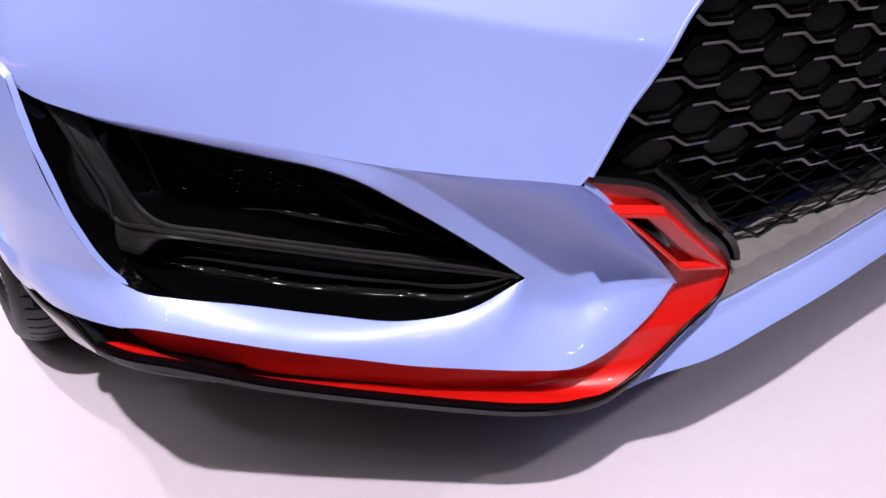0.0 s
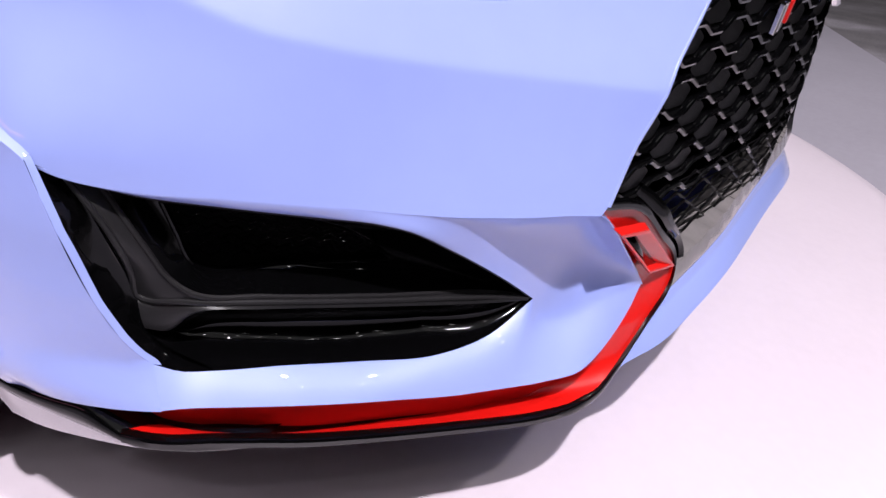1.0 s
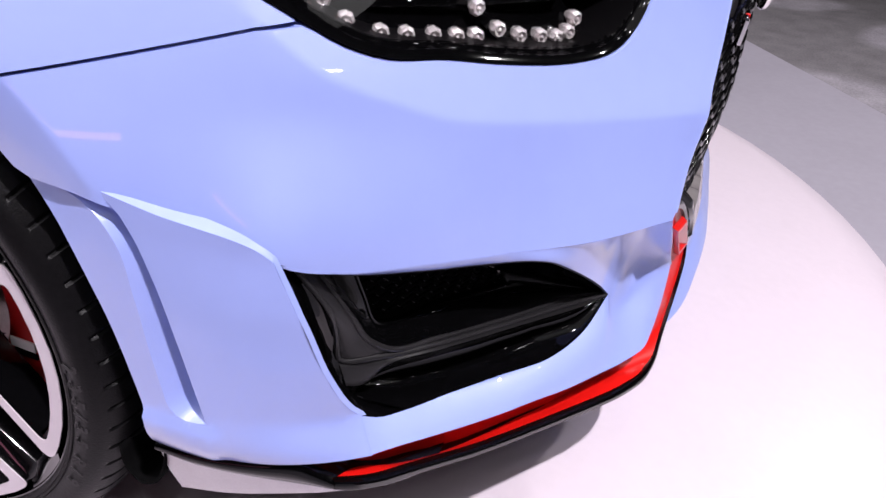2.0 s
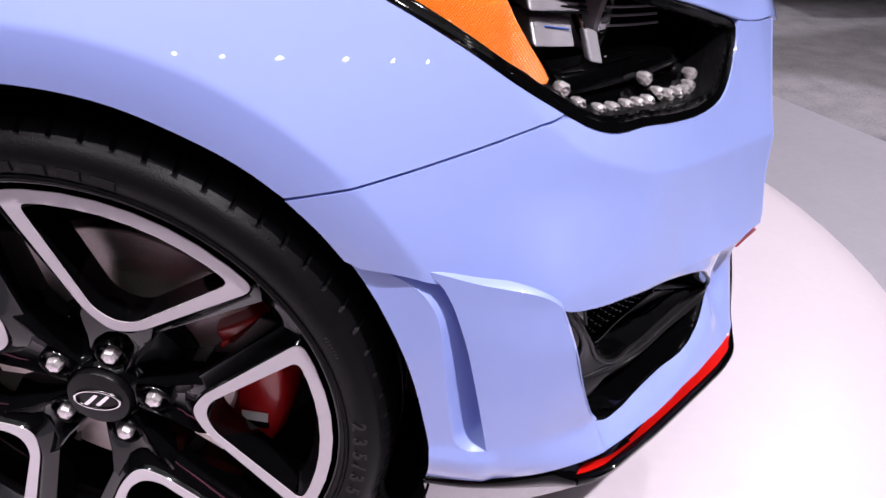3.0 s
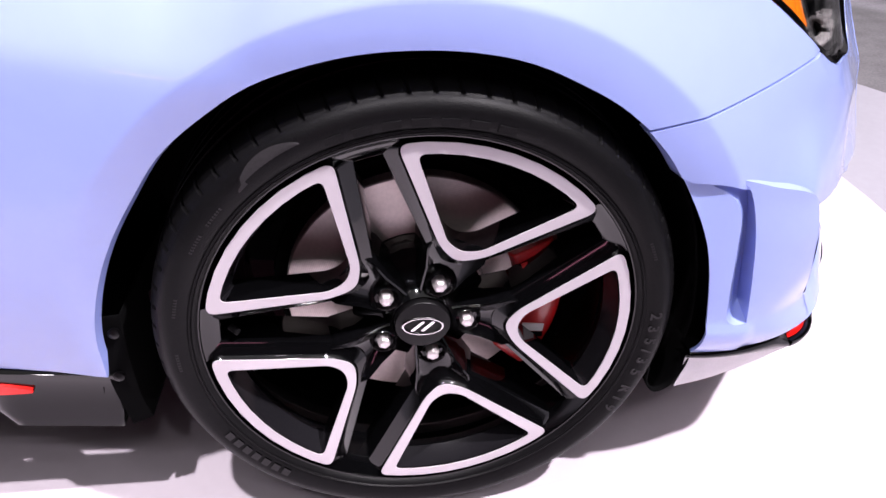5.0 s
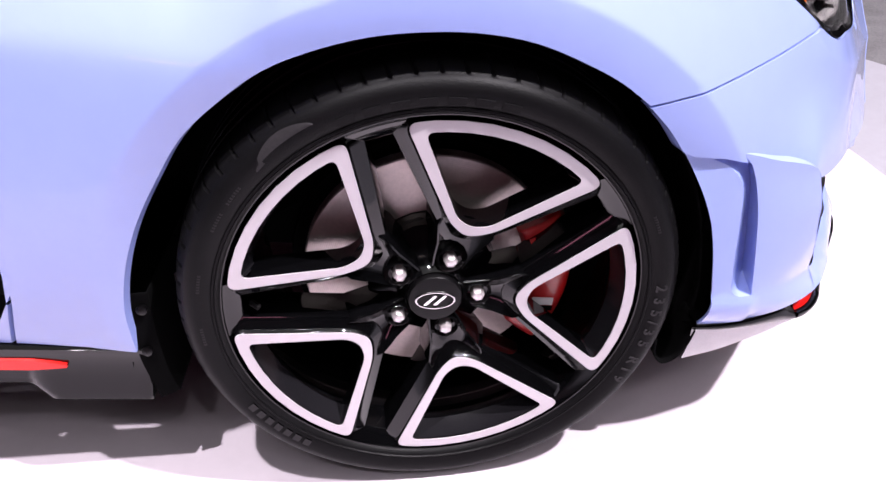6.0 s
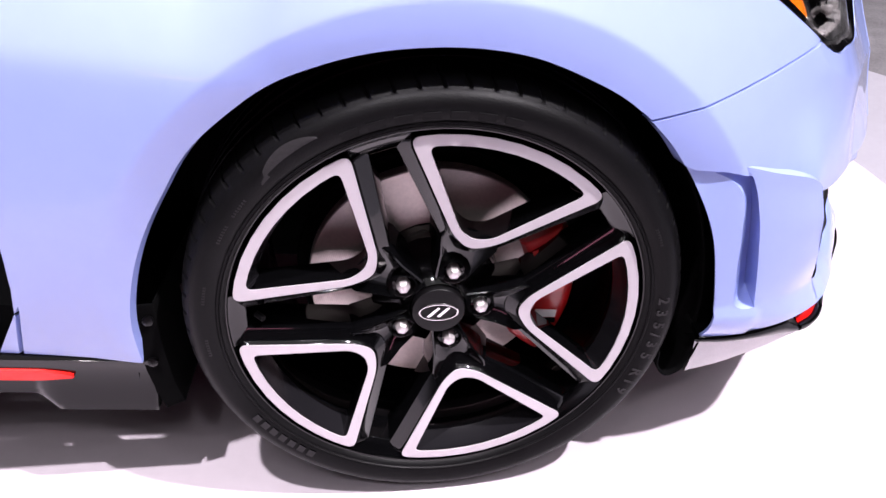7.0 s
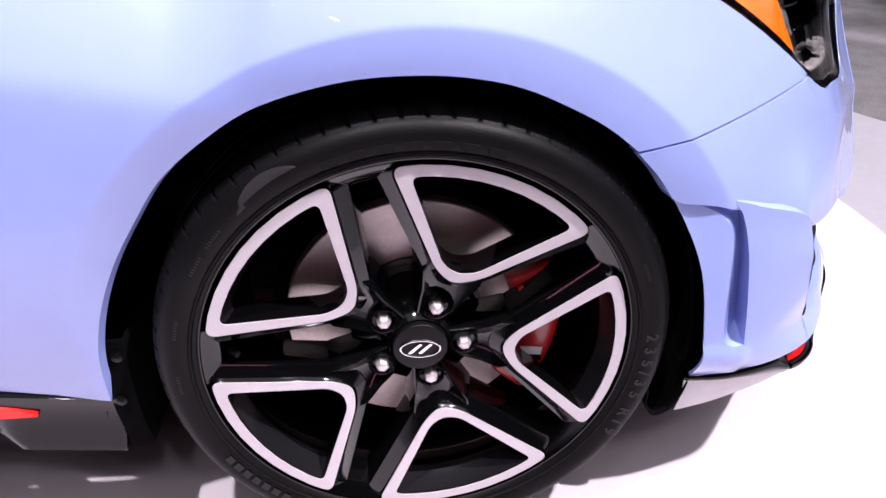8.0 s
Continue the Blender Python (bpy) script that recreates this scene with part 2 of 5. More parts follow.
def tube(path, radius, sides=8, closed=False):
    """A round bar along a path; radius: one number or one for each point."""
    p = np.array(path, float)
    rad = np.broadcast_to(np.array(radius, float), (len(p),))
    tan = np.gradient(p, axis=0)
    rows = []
    for q, t, r in zip(p, tan, rad):
        t = t / (np.linalg.norm(t) + 1e-9)
        a = np.cross(t, arr(0.13, 0.22, 0.97))
        a /= np.linalg.norm(a) + 1e-9
        b = np.cross(t, a)
        rows.append([q + r * (a * math.cos(w) + b * math.sin(w)) for w in np.linspace(0, 2 * math.pi, sides, endpoint=False)])
    v, f = grid(np.array(rows), True)
    f = list(f) + [tuple(range(sides)), tuple(range((len(p) - 1) * sides, len(p) * sides))]
    return v, f


def lathe(profile, n=96, a0=0.0, a1=360.0, axis=(0.0, 0.3235)):
    """A profile of (radius, y) turned about the wheel's axle."""
    full = abs(a1 - a0) >= 360
    w = np.radians(np.linspace(a0, a1, n, endpoint=not full))
    rows = np.array([[(axis[0] + r * math.cos(t), y, axis[1] + r * math.sin(t)) for t in w] for r, y in profile])
    return grid(rows, full)


def prism(outline, y0, y1, inset=0.0):
    """A flat plate: outline of (x, z), from depth y0 to y1."""
    o = np.array(outline, float)
    n = len(o)
    c = o.mean(0)
    v = [(x, y0, z) for x, z in c + (o - c) * (1 - inset)] + [(x, y1, z) for x, z in o]
    return np.array(v), [tuple(range(n)), tuple(range(2 * n - 1, n - 1, -1))] + [(i, (i + 1) % n, n + (i + 1) % n, n + i) for i in range(n)]


# ---------------------------------------------------------------- the hall
def setting():
    floor = new("floor", None)
    tagged(floor, "stage floor of the motor show hall", "floor", kind="structure")
    n = 96
    ang = np.linspace(0, 2 * math.pi, n, endpoint=False)
    cx, cy, rad = STAGE
    prof = [(0.0, 0.0), (rad * 0.6, 0.0), (rad - 0.55, -0.002), (rad - 0.3, -0.018), (rad - 0.12, -0.048), (rad - 0.03, -0.085), (rad, -0.12)]
    back = np.where(np.cos(ang) < 0, 2.7, 0.0)                 # straight sides run back under the car's tail
    rows = np.array([[(cx + r * math.cos(a) - b, cy + r * math.sin(a), z) for a, b in zip(ang, back)] for r, z in prof[1:]])
    v, f = grid(rows, True)
    v = np.vstack([v, [[cx, cy, 0]]])
    f = list(f) + [(i, (i + 1) % n, len(v) - 1) for i in range(n)]
    part("stage", (v, f), FLOOR, floor, "long white stage with a round, softly rolled rim", outward=(cx, cy, -50))
    v = np.array([(x, y, z) for z in (-0.121, -0.14) for x, y in ((8.10, -10.0), (-5.07, 14.75), (-24.0, 14.75), (-24.0, -24.0), (8.10, -24.0))])
    f = [(0, 1, 2, 3, 4), (9, 8, 7, 6, 5)] + [(k, (k + 1) % 5, 5 + (k + 1) % 5, 5 + k) for k in range(5)]
    part("grey_surround", (v, f), GREY_FLOOR, floor, "pale grey floor round the stage", smooth=False)
    part("carpet", box((0, 0, -0.19), (60, 60, 0.12)), CARPET, floor, "dark grey carpet with swirling bands", smooth=False)
    for name, c, s in (("wall_north", (0, 30, 3.9), (60, 0.3, 8)), ("wall_south", (0, -30, 3.9), (60, 0.3, 8)),
                       ("wall_east", (30, 0, 3.9), (0.3, 59.4, 8)), ("wall_west", (-30, 0, 3.9), (0.3, 59.4, 8)), ("ceiling", (0, 0, 8.0), (60, 60, 0.2))):
        ob = part(name, box(c, s), WALL, None, "dark wall of the hall" if "wall" in name else "dark hall ceiling", smooth=False)
        tagged(ob, "", "wall" if "wall" in name else "ceiling", kind="structure")


STAGE = (-0.46, 0.90, 1.80)
setting()

# ---------------------------------------------------------------- the car
MID = 0.885          # the car's middle line, parallel to x
car = tagged(new("car"), "light blue hot hatchback with red trim, parked on the stage", "car")
car.matrix_world = LEVEL
INSIDE = (0.0, MID, 0.45)

# Body skin: distance from the upright axis through the car's middle, by bearing and height.
SKIN_SIDE = (
    (-0.18, -0.134, -0.095, -0.07, -0.061, -0.06, -0.061, -0.062, -0.064),
    (-0.155, -0.112, -0.072, -0.052, -0.049, -0.051, -0.058, -0.074, -0.094),
    (-0.128, -0.089, -0.052, -0.036, -0.036, -0.038, -0.054, -0.087, -0.124),
    (-0.097, -0.063, -0.032, -0.015, -0.012, -0.019, -0.052, -0.101, -0.151),
    (-0.064, -0.036, -0.008, 0.016, 0.029, 0.013, -0.049, -0.113, -0.171),
    (-0.028, -0.009, 0.013, 0.04, 0.056, 0.031, -0.045, -0.118, -0.179),
    (0.01, 0.017, 0.026, 0.042, 0.044, -0.014, -0.076, -0.125, -0.174))
SKIN_FRONT = (
    (0.049, 0.041, 0.031, 0.018, 0.013, -0.016, -0.086, -0.124, -0.156),
    (0.084, 0.064, 0.039, 0.003, -0.034, -0.053, -0.081, -0.107, -0.129),
    (0.114, 0.085, 0.052, 0.009, -0.058, -0.098, -0.075, -0.081, -0.097),
    (0.138, 0.104, 0.066, 0.023, -0.025, -0.05, -0.045, -0.052, -0.065),
    (0.159, 0.121, 0.084, 0.049, 0.024, 0.007, -0.008, -0.021, -0.035),
    (0.177, 0.138, 0.104, 0.081, 0.07, 0.057, 0.034, 0.012, -0.006))
SKIN = np.array(SKIN_SIDE + SKIN_FRONT)


def weights(u):
    return np.array([(1 - u)**3, 3 * u**3 - 6 * u * u + 4, -3 * u**3 + 3 * u * u + 3 * u + 1, u**3]) / 6


FLARE = (0.0, 0.003, 0.010, 0.027, 0.018, 0.010, -0.001, 0.0, 0.0)


def skin(th, z, lift=0.0):
    """The point of the body's skin at a bearing (degrees from the side) and a height, lifted outwards."""
    a = radians(th)
    base = ((math.cos(a) / 0.905)**2.5 + (max(math.sin(a), 0) / 0.86)**2.5)**-0.4
    p, q = min(max((th + 46) / 12, 0), 9.9999), min(max((z - 0.2) / 0.12, 0), 5.9999)
    i, j = int(p), int(q)
    r = base + weights(p - i) @ SKIN[i:i + 4, j:j + 4] @ weights(q - j)
    # the nose leans back above a feature line, and so does the fender behind the wheel
    line = np.interp(th, (15, 24, 28, 30, 32, 36.5, 41, 46, 52, 60, 75), (0.80, 0.72, 0.677, 0.656, 0.644, 0.622, 0.612, 0.604, 0.596, 0.588, 0.58))
    r -= 0.42 * min(max((th - 25) / 4, 0), 1) * ramp(z - line, 0.002)
    r -= 0.30 * min(max((-12 - th) / 6, 0), 1) * ramp(z - 0.635, 0.008)
    # the flare: an upright band round the wheel arch
    d = math.hypot(r * math.sin(a), z - HUB) - 0.36
    if d < 0.2:
        v = ramp(0.046 - max(d, -0.01), 0.001)
        r -= 0.40 * v + 1.6 * v * v
    # the bumper's lower corner swells out to meet the pod
    low = min(1.0, max(0.0, (0.635 - z) / 0.11))
    r += low * low * (3 - 2 * low) * np.interp(th, (17, 22, 25, 27.6, 31.1, 35.8, 41.2, 46.5, 52), FLARE)
    r += 0.004 * min(1.0, max(0.0, (th - 55) / 6)) * min(1.0, max(0.0, (z - 0.52) / 0.08))
    r += lift
    return arr(r * math.sin(a), MID - r * math.cos(a), z)


def ramp(v, w):
    return 0.5 * (math.sqrt(v * v + w * w) + v)


def bearing(x, z):
    th = 0.0
    for _ in range(12):
        r = math.hypot(*(skin(th, z)[:2] - arr(0, MID)))
        th = math.degrees(math.asin(max(-0.98, min(0.98, x / r))))
    return th


STEP = 0.0158        # metres along the skin for a degree


def in_poly(p, poly):
    x, y = p
    c = False
    for (x0, y0), (x1, y1) in zip(poly, np.roll(poly, -1, axis=0)):
        if (y0 > y) != (y1 > y) and x < (x1 - x0) * (y - y0) / (y1 - y0) + x0:
            c = not c
    return c


def dense(poly, step):
    out = []
    for a, b in zip(poly, np.roll(poly, -1, axis=0)):
        n = max(1, int(math.ceil(np.hypot(*(b - a)) / step)))
        out += [a + (b - a) * k / n for k in range(n)]
    return np.array(out)


def sheet(outline, place, step=0.012, flange=0.012, holes=(), turn=None, lines=()):
    """A panel cut to an outline in flat coordinates and bent into shape by place(u, v); its rim is turned inwards."""
    rings = [dense(np.array(o, float), step) for o in (outline, *holes)]
    pts, edges = [], []
    for ring in rings:
        o = len(pts)
        pts += [Vector(p) for p in ring]
        edges += [(o + i, o + (i + 1) % len(ring)) for i in range(len(ring))]
    lo, hi = rings[0].min(0), rings[0].max(0)
    for line in lines:
        p = np.array(line, float)
        keep = [q for q in p if in_poly(q, rings[0]) and np.min(np.hypot(*(rings[0] - q).T)) > step * 0.3]
        rings.append(np.array(keep)) if keep else None
        pts += [Vector(q) for q in keep]
    border = np.concatenate(rings)
    rings = rings[:1 + len(holes)]
    for i, u in enumerate(np.arange(lo[0], hi[0], step)):
        for v in np.arange(lo[1], hi[1], step):
            q = arr(u, v + (i % 2) * step / 2)
            if in_poly(q, rings[0]) and not any(in_poly(q, h) for h in rings[1:]) and np.min(np.hypot(*(border - q).T)) > step * 0.55:
                pts.append(Vector(q))
    vv, _, ff, *_ = geometry.delaunay_2d_cdt(pts, edges, [], 0, 1e-6)
    flat = np.array([tuple(p) for p in vv])
    keep = []
    for t in ff:
        c = flat[list(t)].mean(0)
        if in_poly(c, rings[0]) and not any(in_poly(c, h) for h in rings[1:]):
            keep.append(tuple(t))
    v = np.array([place(*p) for p in flat])
    # turned-in rim
    count = {}
    for t in keep:
        for a, b in zip(t, t[1:] + t[:1]):
            count[(a, b)] = 1
    rim = [(a, b) for a, b in count if (b, a) not in count]
    if flange:
        idx, extra = {}, []
        centre = arr(*INSIDE)
        for k in sorted({i for e in rim for i in e}):
            d = arr(centre[0] - v[k][0], centre[1] - v[k][1], 0)
            d = d / np.linalg.norm(d) if turn is None else arr(*turn)
            idx[k] = len(v) + len(extra)
            extra.append(v[k] + d * flange)
        keep += [(b, a, idx[a], idx[b]) for a, b in rim]
        v = np.vstack([v, extra])
    return v, keep


def on_skin(u, v):
    return skin(u / STEP, v)


def flat(points):
    return [(th * STEP, z) for th, z in points]


def by_x(points):
    return [(bearing(x, z), z) for x, z in points]


def line2(points, n):
    p = smooth_line([(a, b, 0) for a, b in points], n)
    return [(a, b) for a, b, _ in p]


ARCH_REAR = by_x(line2([(-0.385, 0.205), (-0.387, 0.285), (-0.375, 0.36), (-0.353, 0.43), (-0.325, 0.49), (-0.294, 0.546), (-0.252, 0.592), (-0.206, 0.63),
                        (-0.160, 0.652), (-0.110, 0.6685), (-0.052, 0.6785), (0.003, 0.6815), (0.057, 0.6765), (0.117, 0.6585), (0.168, 0.6370), (0.203, 0.6155)], 60))
ARCH_FRONT = by_x(line2([(0.2055, 0.612), (0.235, 0.587), (0.258, 0.562)], 8))
SEAM = by_x(line2([(0.204, 0.614), (0.24, 0.627), (0.295, 0.645), (0.352, 0.664), (0.412, 0.684)], 14)) + [(28.9, 0.6875)]
def feature_lines():
    """Rows of points on both sides of the creases, in flat coordinates, so that the mesh turns sharply there."""
    out = []
    for k in (-0.0045, -0.0015, 0.0015, 0.0045):
        out.append([(t * STEP, z + k) for t, z in zip(np.arange(26, 62.5, 0.6), np.interp(np.arange(26, 62.5, 0.6), (15, 24, 28, 30, 32, 36.5, 41, 46, 52, 60, 75), (0.80, 0.72, 0.677, 0.656, 0.644, 0.622, 0.612, 0.604, 0.596, 0.588, 0.58)))])
        arc = [((0.406 + k) * math.sin(w), HUB + (0.406 + k) * math.cos(w)) for w in np.radians(np.arange(-62, 64, 1.3))]
        out.append([(bearing(x, z) * STEP, z) for x, z in arc])
    return out


LAMP_LOW = line2([(15.45, 0.7970), (15.5, 0.7925), (15.75, 0.7880), (16.3, 0.7830), (17.2, 0.7770), (19.15, 0.7645), (22.5, 0.740), (25.6, 0.7135), (28.9, 0.6875), (30.6, 0.6745), (32.8, 0.6645), (36.4, 0.6615),
                  (41.0, 0.6535), (47.2, 0.648), (50.0, 0.651), (52.7, 0.667), (54.3, 0.687), (55.5, 0.708), (56.2, 0.7265)], 56)
LAMP_TOP = line2([(15.45, 0.7970), (15.6, 0.8015), (16.1, 0.8065), (17.25, 0.812), (19.0, 0.8155), (21.6, 0.8135), (26.5, 0.8065), (33.0, 0.791), (44.5, 0.7605), (56.2, 0.7265)], 40)


# lower edge of the upper bumper, from the pod to the grille corner
CREASE_LINE = line2([(27.7, 0.5275), (29.2, 0.5165), (31.1, 0.5105), (35.8, 0.5065), (41.2, 0.4985), (46.5, 0.4925), (50.5, 0.490), (53.6, 0.489), (55.4, 0.487)], 40)


def panels():
    low = [p for p in LAMP_LOW if p[0] < 28.6]
    top = [p for p in LAMP_TOP if p[0] < 19.2]
    door_x = [(-0.5365, 0.213), (-0.5205, 0.288), (-0.5120, 0.34), (-0.5088, 0.381), (-0.5070, 0.42), (-0.503, 0.52), (-0.497, 0.65), (-0.487, 0.80), (-0.48, 0.90)]
    edge = by_x([(x + 0.003, z) for x, z in door_x])
    fender = edge[::-1] + [(bearing(-0.45, 0.212), 0.212)] + ARCH_REAR + [(t, z + 0.0015) for t, z in SEAM[1:-1]] + [(28.6, 0.6895)] + low[::-1] + top + [(18.1, 0.823), (12, 0.848), (0, 0.88), (-15, 0.90)]
    part("front_fender", sheet(flat(fender), on_skin, lines=feature_lines()), PAINT, car, "light blue fender with a flared wheel arch", outward=INSIDE)
    door = by_x([(x - 0.003, z) for x, z in door_x]) + by_x([(-0.80, 0.90), (-0.80, 0.213)])
    part("door", sheet(flat(door), on_skin, 0.02), PAINT, car, "", outward=INSIDE)
    low = [p for p in LAMP_LOW if p[0] > 28.9]
    grille = [(65.4, 0.716), (64.3, 0.69), (62.9, 0.6605), (61.0, 0.626), (60.1, 0.6096), (58.2, 0.561), (57.45, 0.5439), (56.5, 0.515), (55.8, 0.494)]
    crease = line2([(27.0, 0.535), (25.5, 0.540), (21.6, 0.551), (18.9, 0.558), (17.0, 0.557)], 14)
    cover = [(t, z - 0.0015) for t, z in SEAM] + low + [(57.5, 0.724), (61.0, 0.719)] + line2(grille, 24) + CREASE_LINE[::-1] + crease + ARCH_FRONT[::-1]
    geo = sheet(flat(cover), on_skin, flange=0.022, lines=feature_lines())
    part("bumper_cover", geo, PAINT, car, "smooth light blue bumper skin", outward=INSIDE)
    edge = np.array([skin(t, z) for t, z in line2(grille, 24)])
    rows = np.array([edge, edge + arr(0.0012, 0.0004, 0), edge + arr(0.002, 0.003, -0.001), edge + arr(0.0005, 0.006, -0.001), edge + arr(-0.02, 0.024, -0.002)])
    part("grille_edge", grid(rows), PAINT, car, "rounded bumper edge beside the grille", outward=(0.5, 0.55, 0.6), angle=60)
    return cover


from mathutils import geometry

panels()


# hood: from the fender and lamp edge to the middle line
def hood():
    edge = [skin(t, z) for t, z in [(-15, 0.902), (0, 0.882), (12, 0.850), (18.0, 0.826)] + [(t, z + 0.002) for t, z in LAMP_TOP if t > 19.4][::3] + [(57.5, 0.726), (61.0, 0.721), (65.6, 0.718)]]
    edge += [arr(0.765, 0.58, 0.708), arr(0.79, 0.72, 0.700), arr(0.80, MID, 0.698)]
    edge = smooth_line(edge, 70)
    rows = []
    for s in (0, 0.006, 0.015, 0.03, 0.05, 0.08, 0.15, 0.25, 0.4, 0.6, 0.8, 1.0):
        row = []
        for k, p in enumerate(edge):
            q = p + arr(0.02, MID - p[1], 0) * s
            d = math.hypot(q[0] - p[0], q[1] - p[1])
            row.append(arr(q[0], q[1], p[2] + 0.004 * (1 - math.exp(-d / 0.02)) + 0.095 * (1 - math.exp(-d / 0.32))))
        rows.append(row)
    geo = grid(np.array(rows))
    part("hood", join(geo, mirrored(geo)), PAINT, car, "", solid=0.004, outward=(0.2, MID, 0.2))


hood()


# ---------------------------------------------------------------- lower bumper
POD_EDGE = [(0.4597, 0.0214, 0.5304), (0.4713, 0.0222, 0.507), (0.483, 0.0235, 0.4822), (0.5042, 0.0327, 0.4256), (0.5165, 0.0415, 0.396), (0.5245, 0.0495, 0.3785), (0.5330, 0.0585, 0.3660), (0.5420, 0.0545, 0.350), (0.551, 0.0490, 0.3335)]


def pod_y(x, z):
    """Depth of the pod beside the wheel arch: nearly flat, rounding away towards the intake."""
    a = pod_arch(z)
    edge = np.array(POD_EDGE)[::-1]
    e, deep = np.interp(z, edge[:, 2], edge[:, 0]), np.interp(z, edge[:, 2], edge[:, 1])
    t = max(0.0, min(1.15, (x - a) / (e - a)))
    y = -0.010 + (deep + 0.010) * t**2.4
    foot = min(1.0, max(0.0, (0.357 - z) / 0.004)) * min(1.0, max(0.0, (0.432 - x) / 0.012))
    y += 0.008 * min(1.0, max(0.0, (z - 0.47) / 0.08)) * min(1.0, max(0.0, (0.34 - x) / 0.05))
    tuck = max(0.0, (0.347 - z) / 0.043)**2 * max(0.0, 1 - t**2.4)
    return y - 0.0045 * foot + 0.0155 * tuck     # small shelf under the vent, and a foot that rolls under


def pod_arch(z):
    return float(np.interp(z, POD_ARCH[:, 1], POD_ARCH[:, 0]))


POD_ARCH = smooth_line([(0.3580, 0.295, 0), (0.3605, 0.315, 0), (0.3600, 0.345, 0), (0.3475, 0.396, 0), (0.3180, 0.476, 0), (0.272, 0.547, 0), (0.257, 0.565, 0)], 80)


VENT_R = [(0.335, 0.5605), (0.345, 0.553), (0.354, 0.540), (0.373, 0.5), (0.393, 0.441), (0.408, 0.390), (0.4165, 0.360)]
VENT_L = [(0.290, 0.556), (0.312, 0.550), (0.327, 0.543), (0.341, 0.528), (0.357, 0.477), (0.369, 0.422), (0.378, 0.386), (0.383, 0.369), (0.391, 0.3612), (0.4165, 0.359)]


def pod():
    arch = [(pod_arch(z), z) for z in np.linspace(0.305, 0.562, 26)]
    top = line2([(0.262, 0.5625), (0.30, 0.5655), (0.335, 0.5645), (0.38, 0.5560), (0.413, 0.5505), (0.432, 0.5460), (0.448, 0.5395), (0.4585, 0.5315)], 26)
    right = line2([(x, z) for x, _, z in POD_EDGE[1:]], 20)
    low = line2([(0.551, 0.3325), (0.50, 0.3255), (0.44, 0.3150), (0.40, 0.3090), (0.3600, 0.3040)], 20)
    hole = line2(VENT_R, 26) + line2(VENT_L, 30)[::-1][1:-1]
    geo = sheet(arch + top + right + low, lambda x, z: arr(x, pod_y(x, z), z), step=0.009, flange=0.006, holes=[hole], turn=(0.25, 0.95, 0), lines=[[(x, 0.3585) for x in np.arange(0.36, 0.44, 0.004)], [(x, 0.352) for x in np.arange(0.36, 0.44, 0.004)]])
    part("side_pod", geo, PAINT, car, "light blue pod ahead of the wheel with a slot vent", outward=(0.4, 0.6, 0.45))
    top3 = np.array([arr(x, pod_y(x, z), z) for x, z in top])
    part("pod_top", grid(np.array([top3, top3 + arr(0, 0.003, 0.0008), top3 + arr(0, 0.05, 0.002)])), PAINT, car, "", outward=(0.4, 0.1, 0.3))
    # recess: slopes in from the rear edge and ends in a wall under the front edge
    r = np.array([arr(x, pod_y(x, z), z) for x, z in line2(VENT_R, 30)])
    l = np.array([arr(x, pod_y(x, z), z) for x, z in line2(VENT_L, 30)])
    w = np.sin(np.linspace(0.25, 1, 30) * math.pi / 2)[:, None] * np.clip((1 - np.linspace(0, 1, 30)) * 14, 0, 1)[:, None]
    deep = r + arr(0.003, 0.038, 0) * w
    mid = l + (deep - l) * 0.6 + arr(0, 0.004, 0) * w
    part("slot_vent", grid(np.array([l, l + (mid - l) * 0.5 + arr(0, -0.001, 0) * w, mid, deep, r + arr(0.001, 0.004, 0) * w, r])), PAINT, car, "shallow slot behind the pod's front edge", outward=(0.4, 0.6, 0.45))


pod()

MOUTH_TOP = [(0.4585, 0.0225, 0.5275), (0.4978, 0.0690, 0.5035), (0.5525, 0.1189, 0.4965), (0.5975, 0.1735, 0.4865), (0.6300, 0.2010, 0.4850), (0.6470, 0.2170, 0.4805), (0.672, 0.2575, 0.4543), (0.7033, 0.3176, 0.4084), (0.7185, 0.3588, 0.3735)]
MOUTH_LOW = [(0.5330, 0.0585, 0.3660), (0.5460, 0.0705, 0.3590), (0.5640, 0.0935, 0.3555), (0.5933, 0.1395, 0.3492), (0.6327, 0.201, 0.3387), (0.6774, 0.2572, 0.3382), (0.7028, 0.3067, 0.3469), (0.7185, 0.3588, 0.3725)]
LEDGE = [(0.551, 0.0490, 0.3335), (0.5645, 0.0605, 0.3370), (0.5915, 0.0925, 0.3335), (0.6205, 0.1290, 0.3280), (0.6475, 0.1680, 0.3205), (0.6743, 0.2079, 0.3140), (0.704, 0.2490, 0.3090), (0.732, 0.2913, 0.3060), (0.7615, 0.3365, 0.3045), (0.7825, 0.3795, 0.3035)]
CORNER = [(0.7865, 0.405, 0.3070), (0.7893, 0.431, 0.3178), (0.7903, 0.4713, 0.3445), (0.789, 0.4880, 0.3625), (0.7845, 0.478, 0.376), (0.773, 0.432, 0.424), (0.760, 0.380, 0.475), (0.757, 0.3665, 0.487)]
VALLEY = [(0.7185, 0.3588, 0.3730), (0.7250, 0.3700, 0.3530), (0.7440, 0.4070, 0.3400), (0.7690, 0.4470, 0.3560), (0.7830, 0.4740, 0.3600), (0.789, 0.4880, 0.3625)]


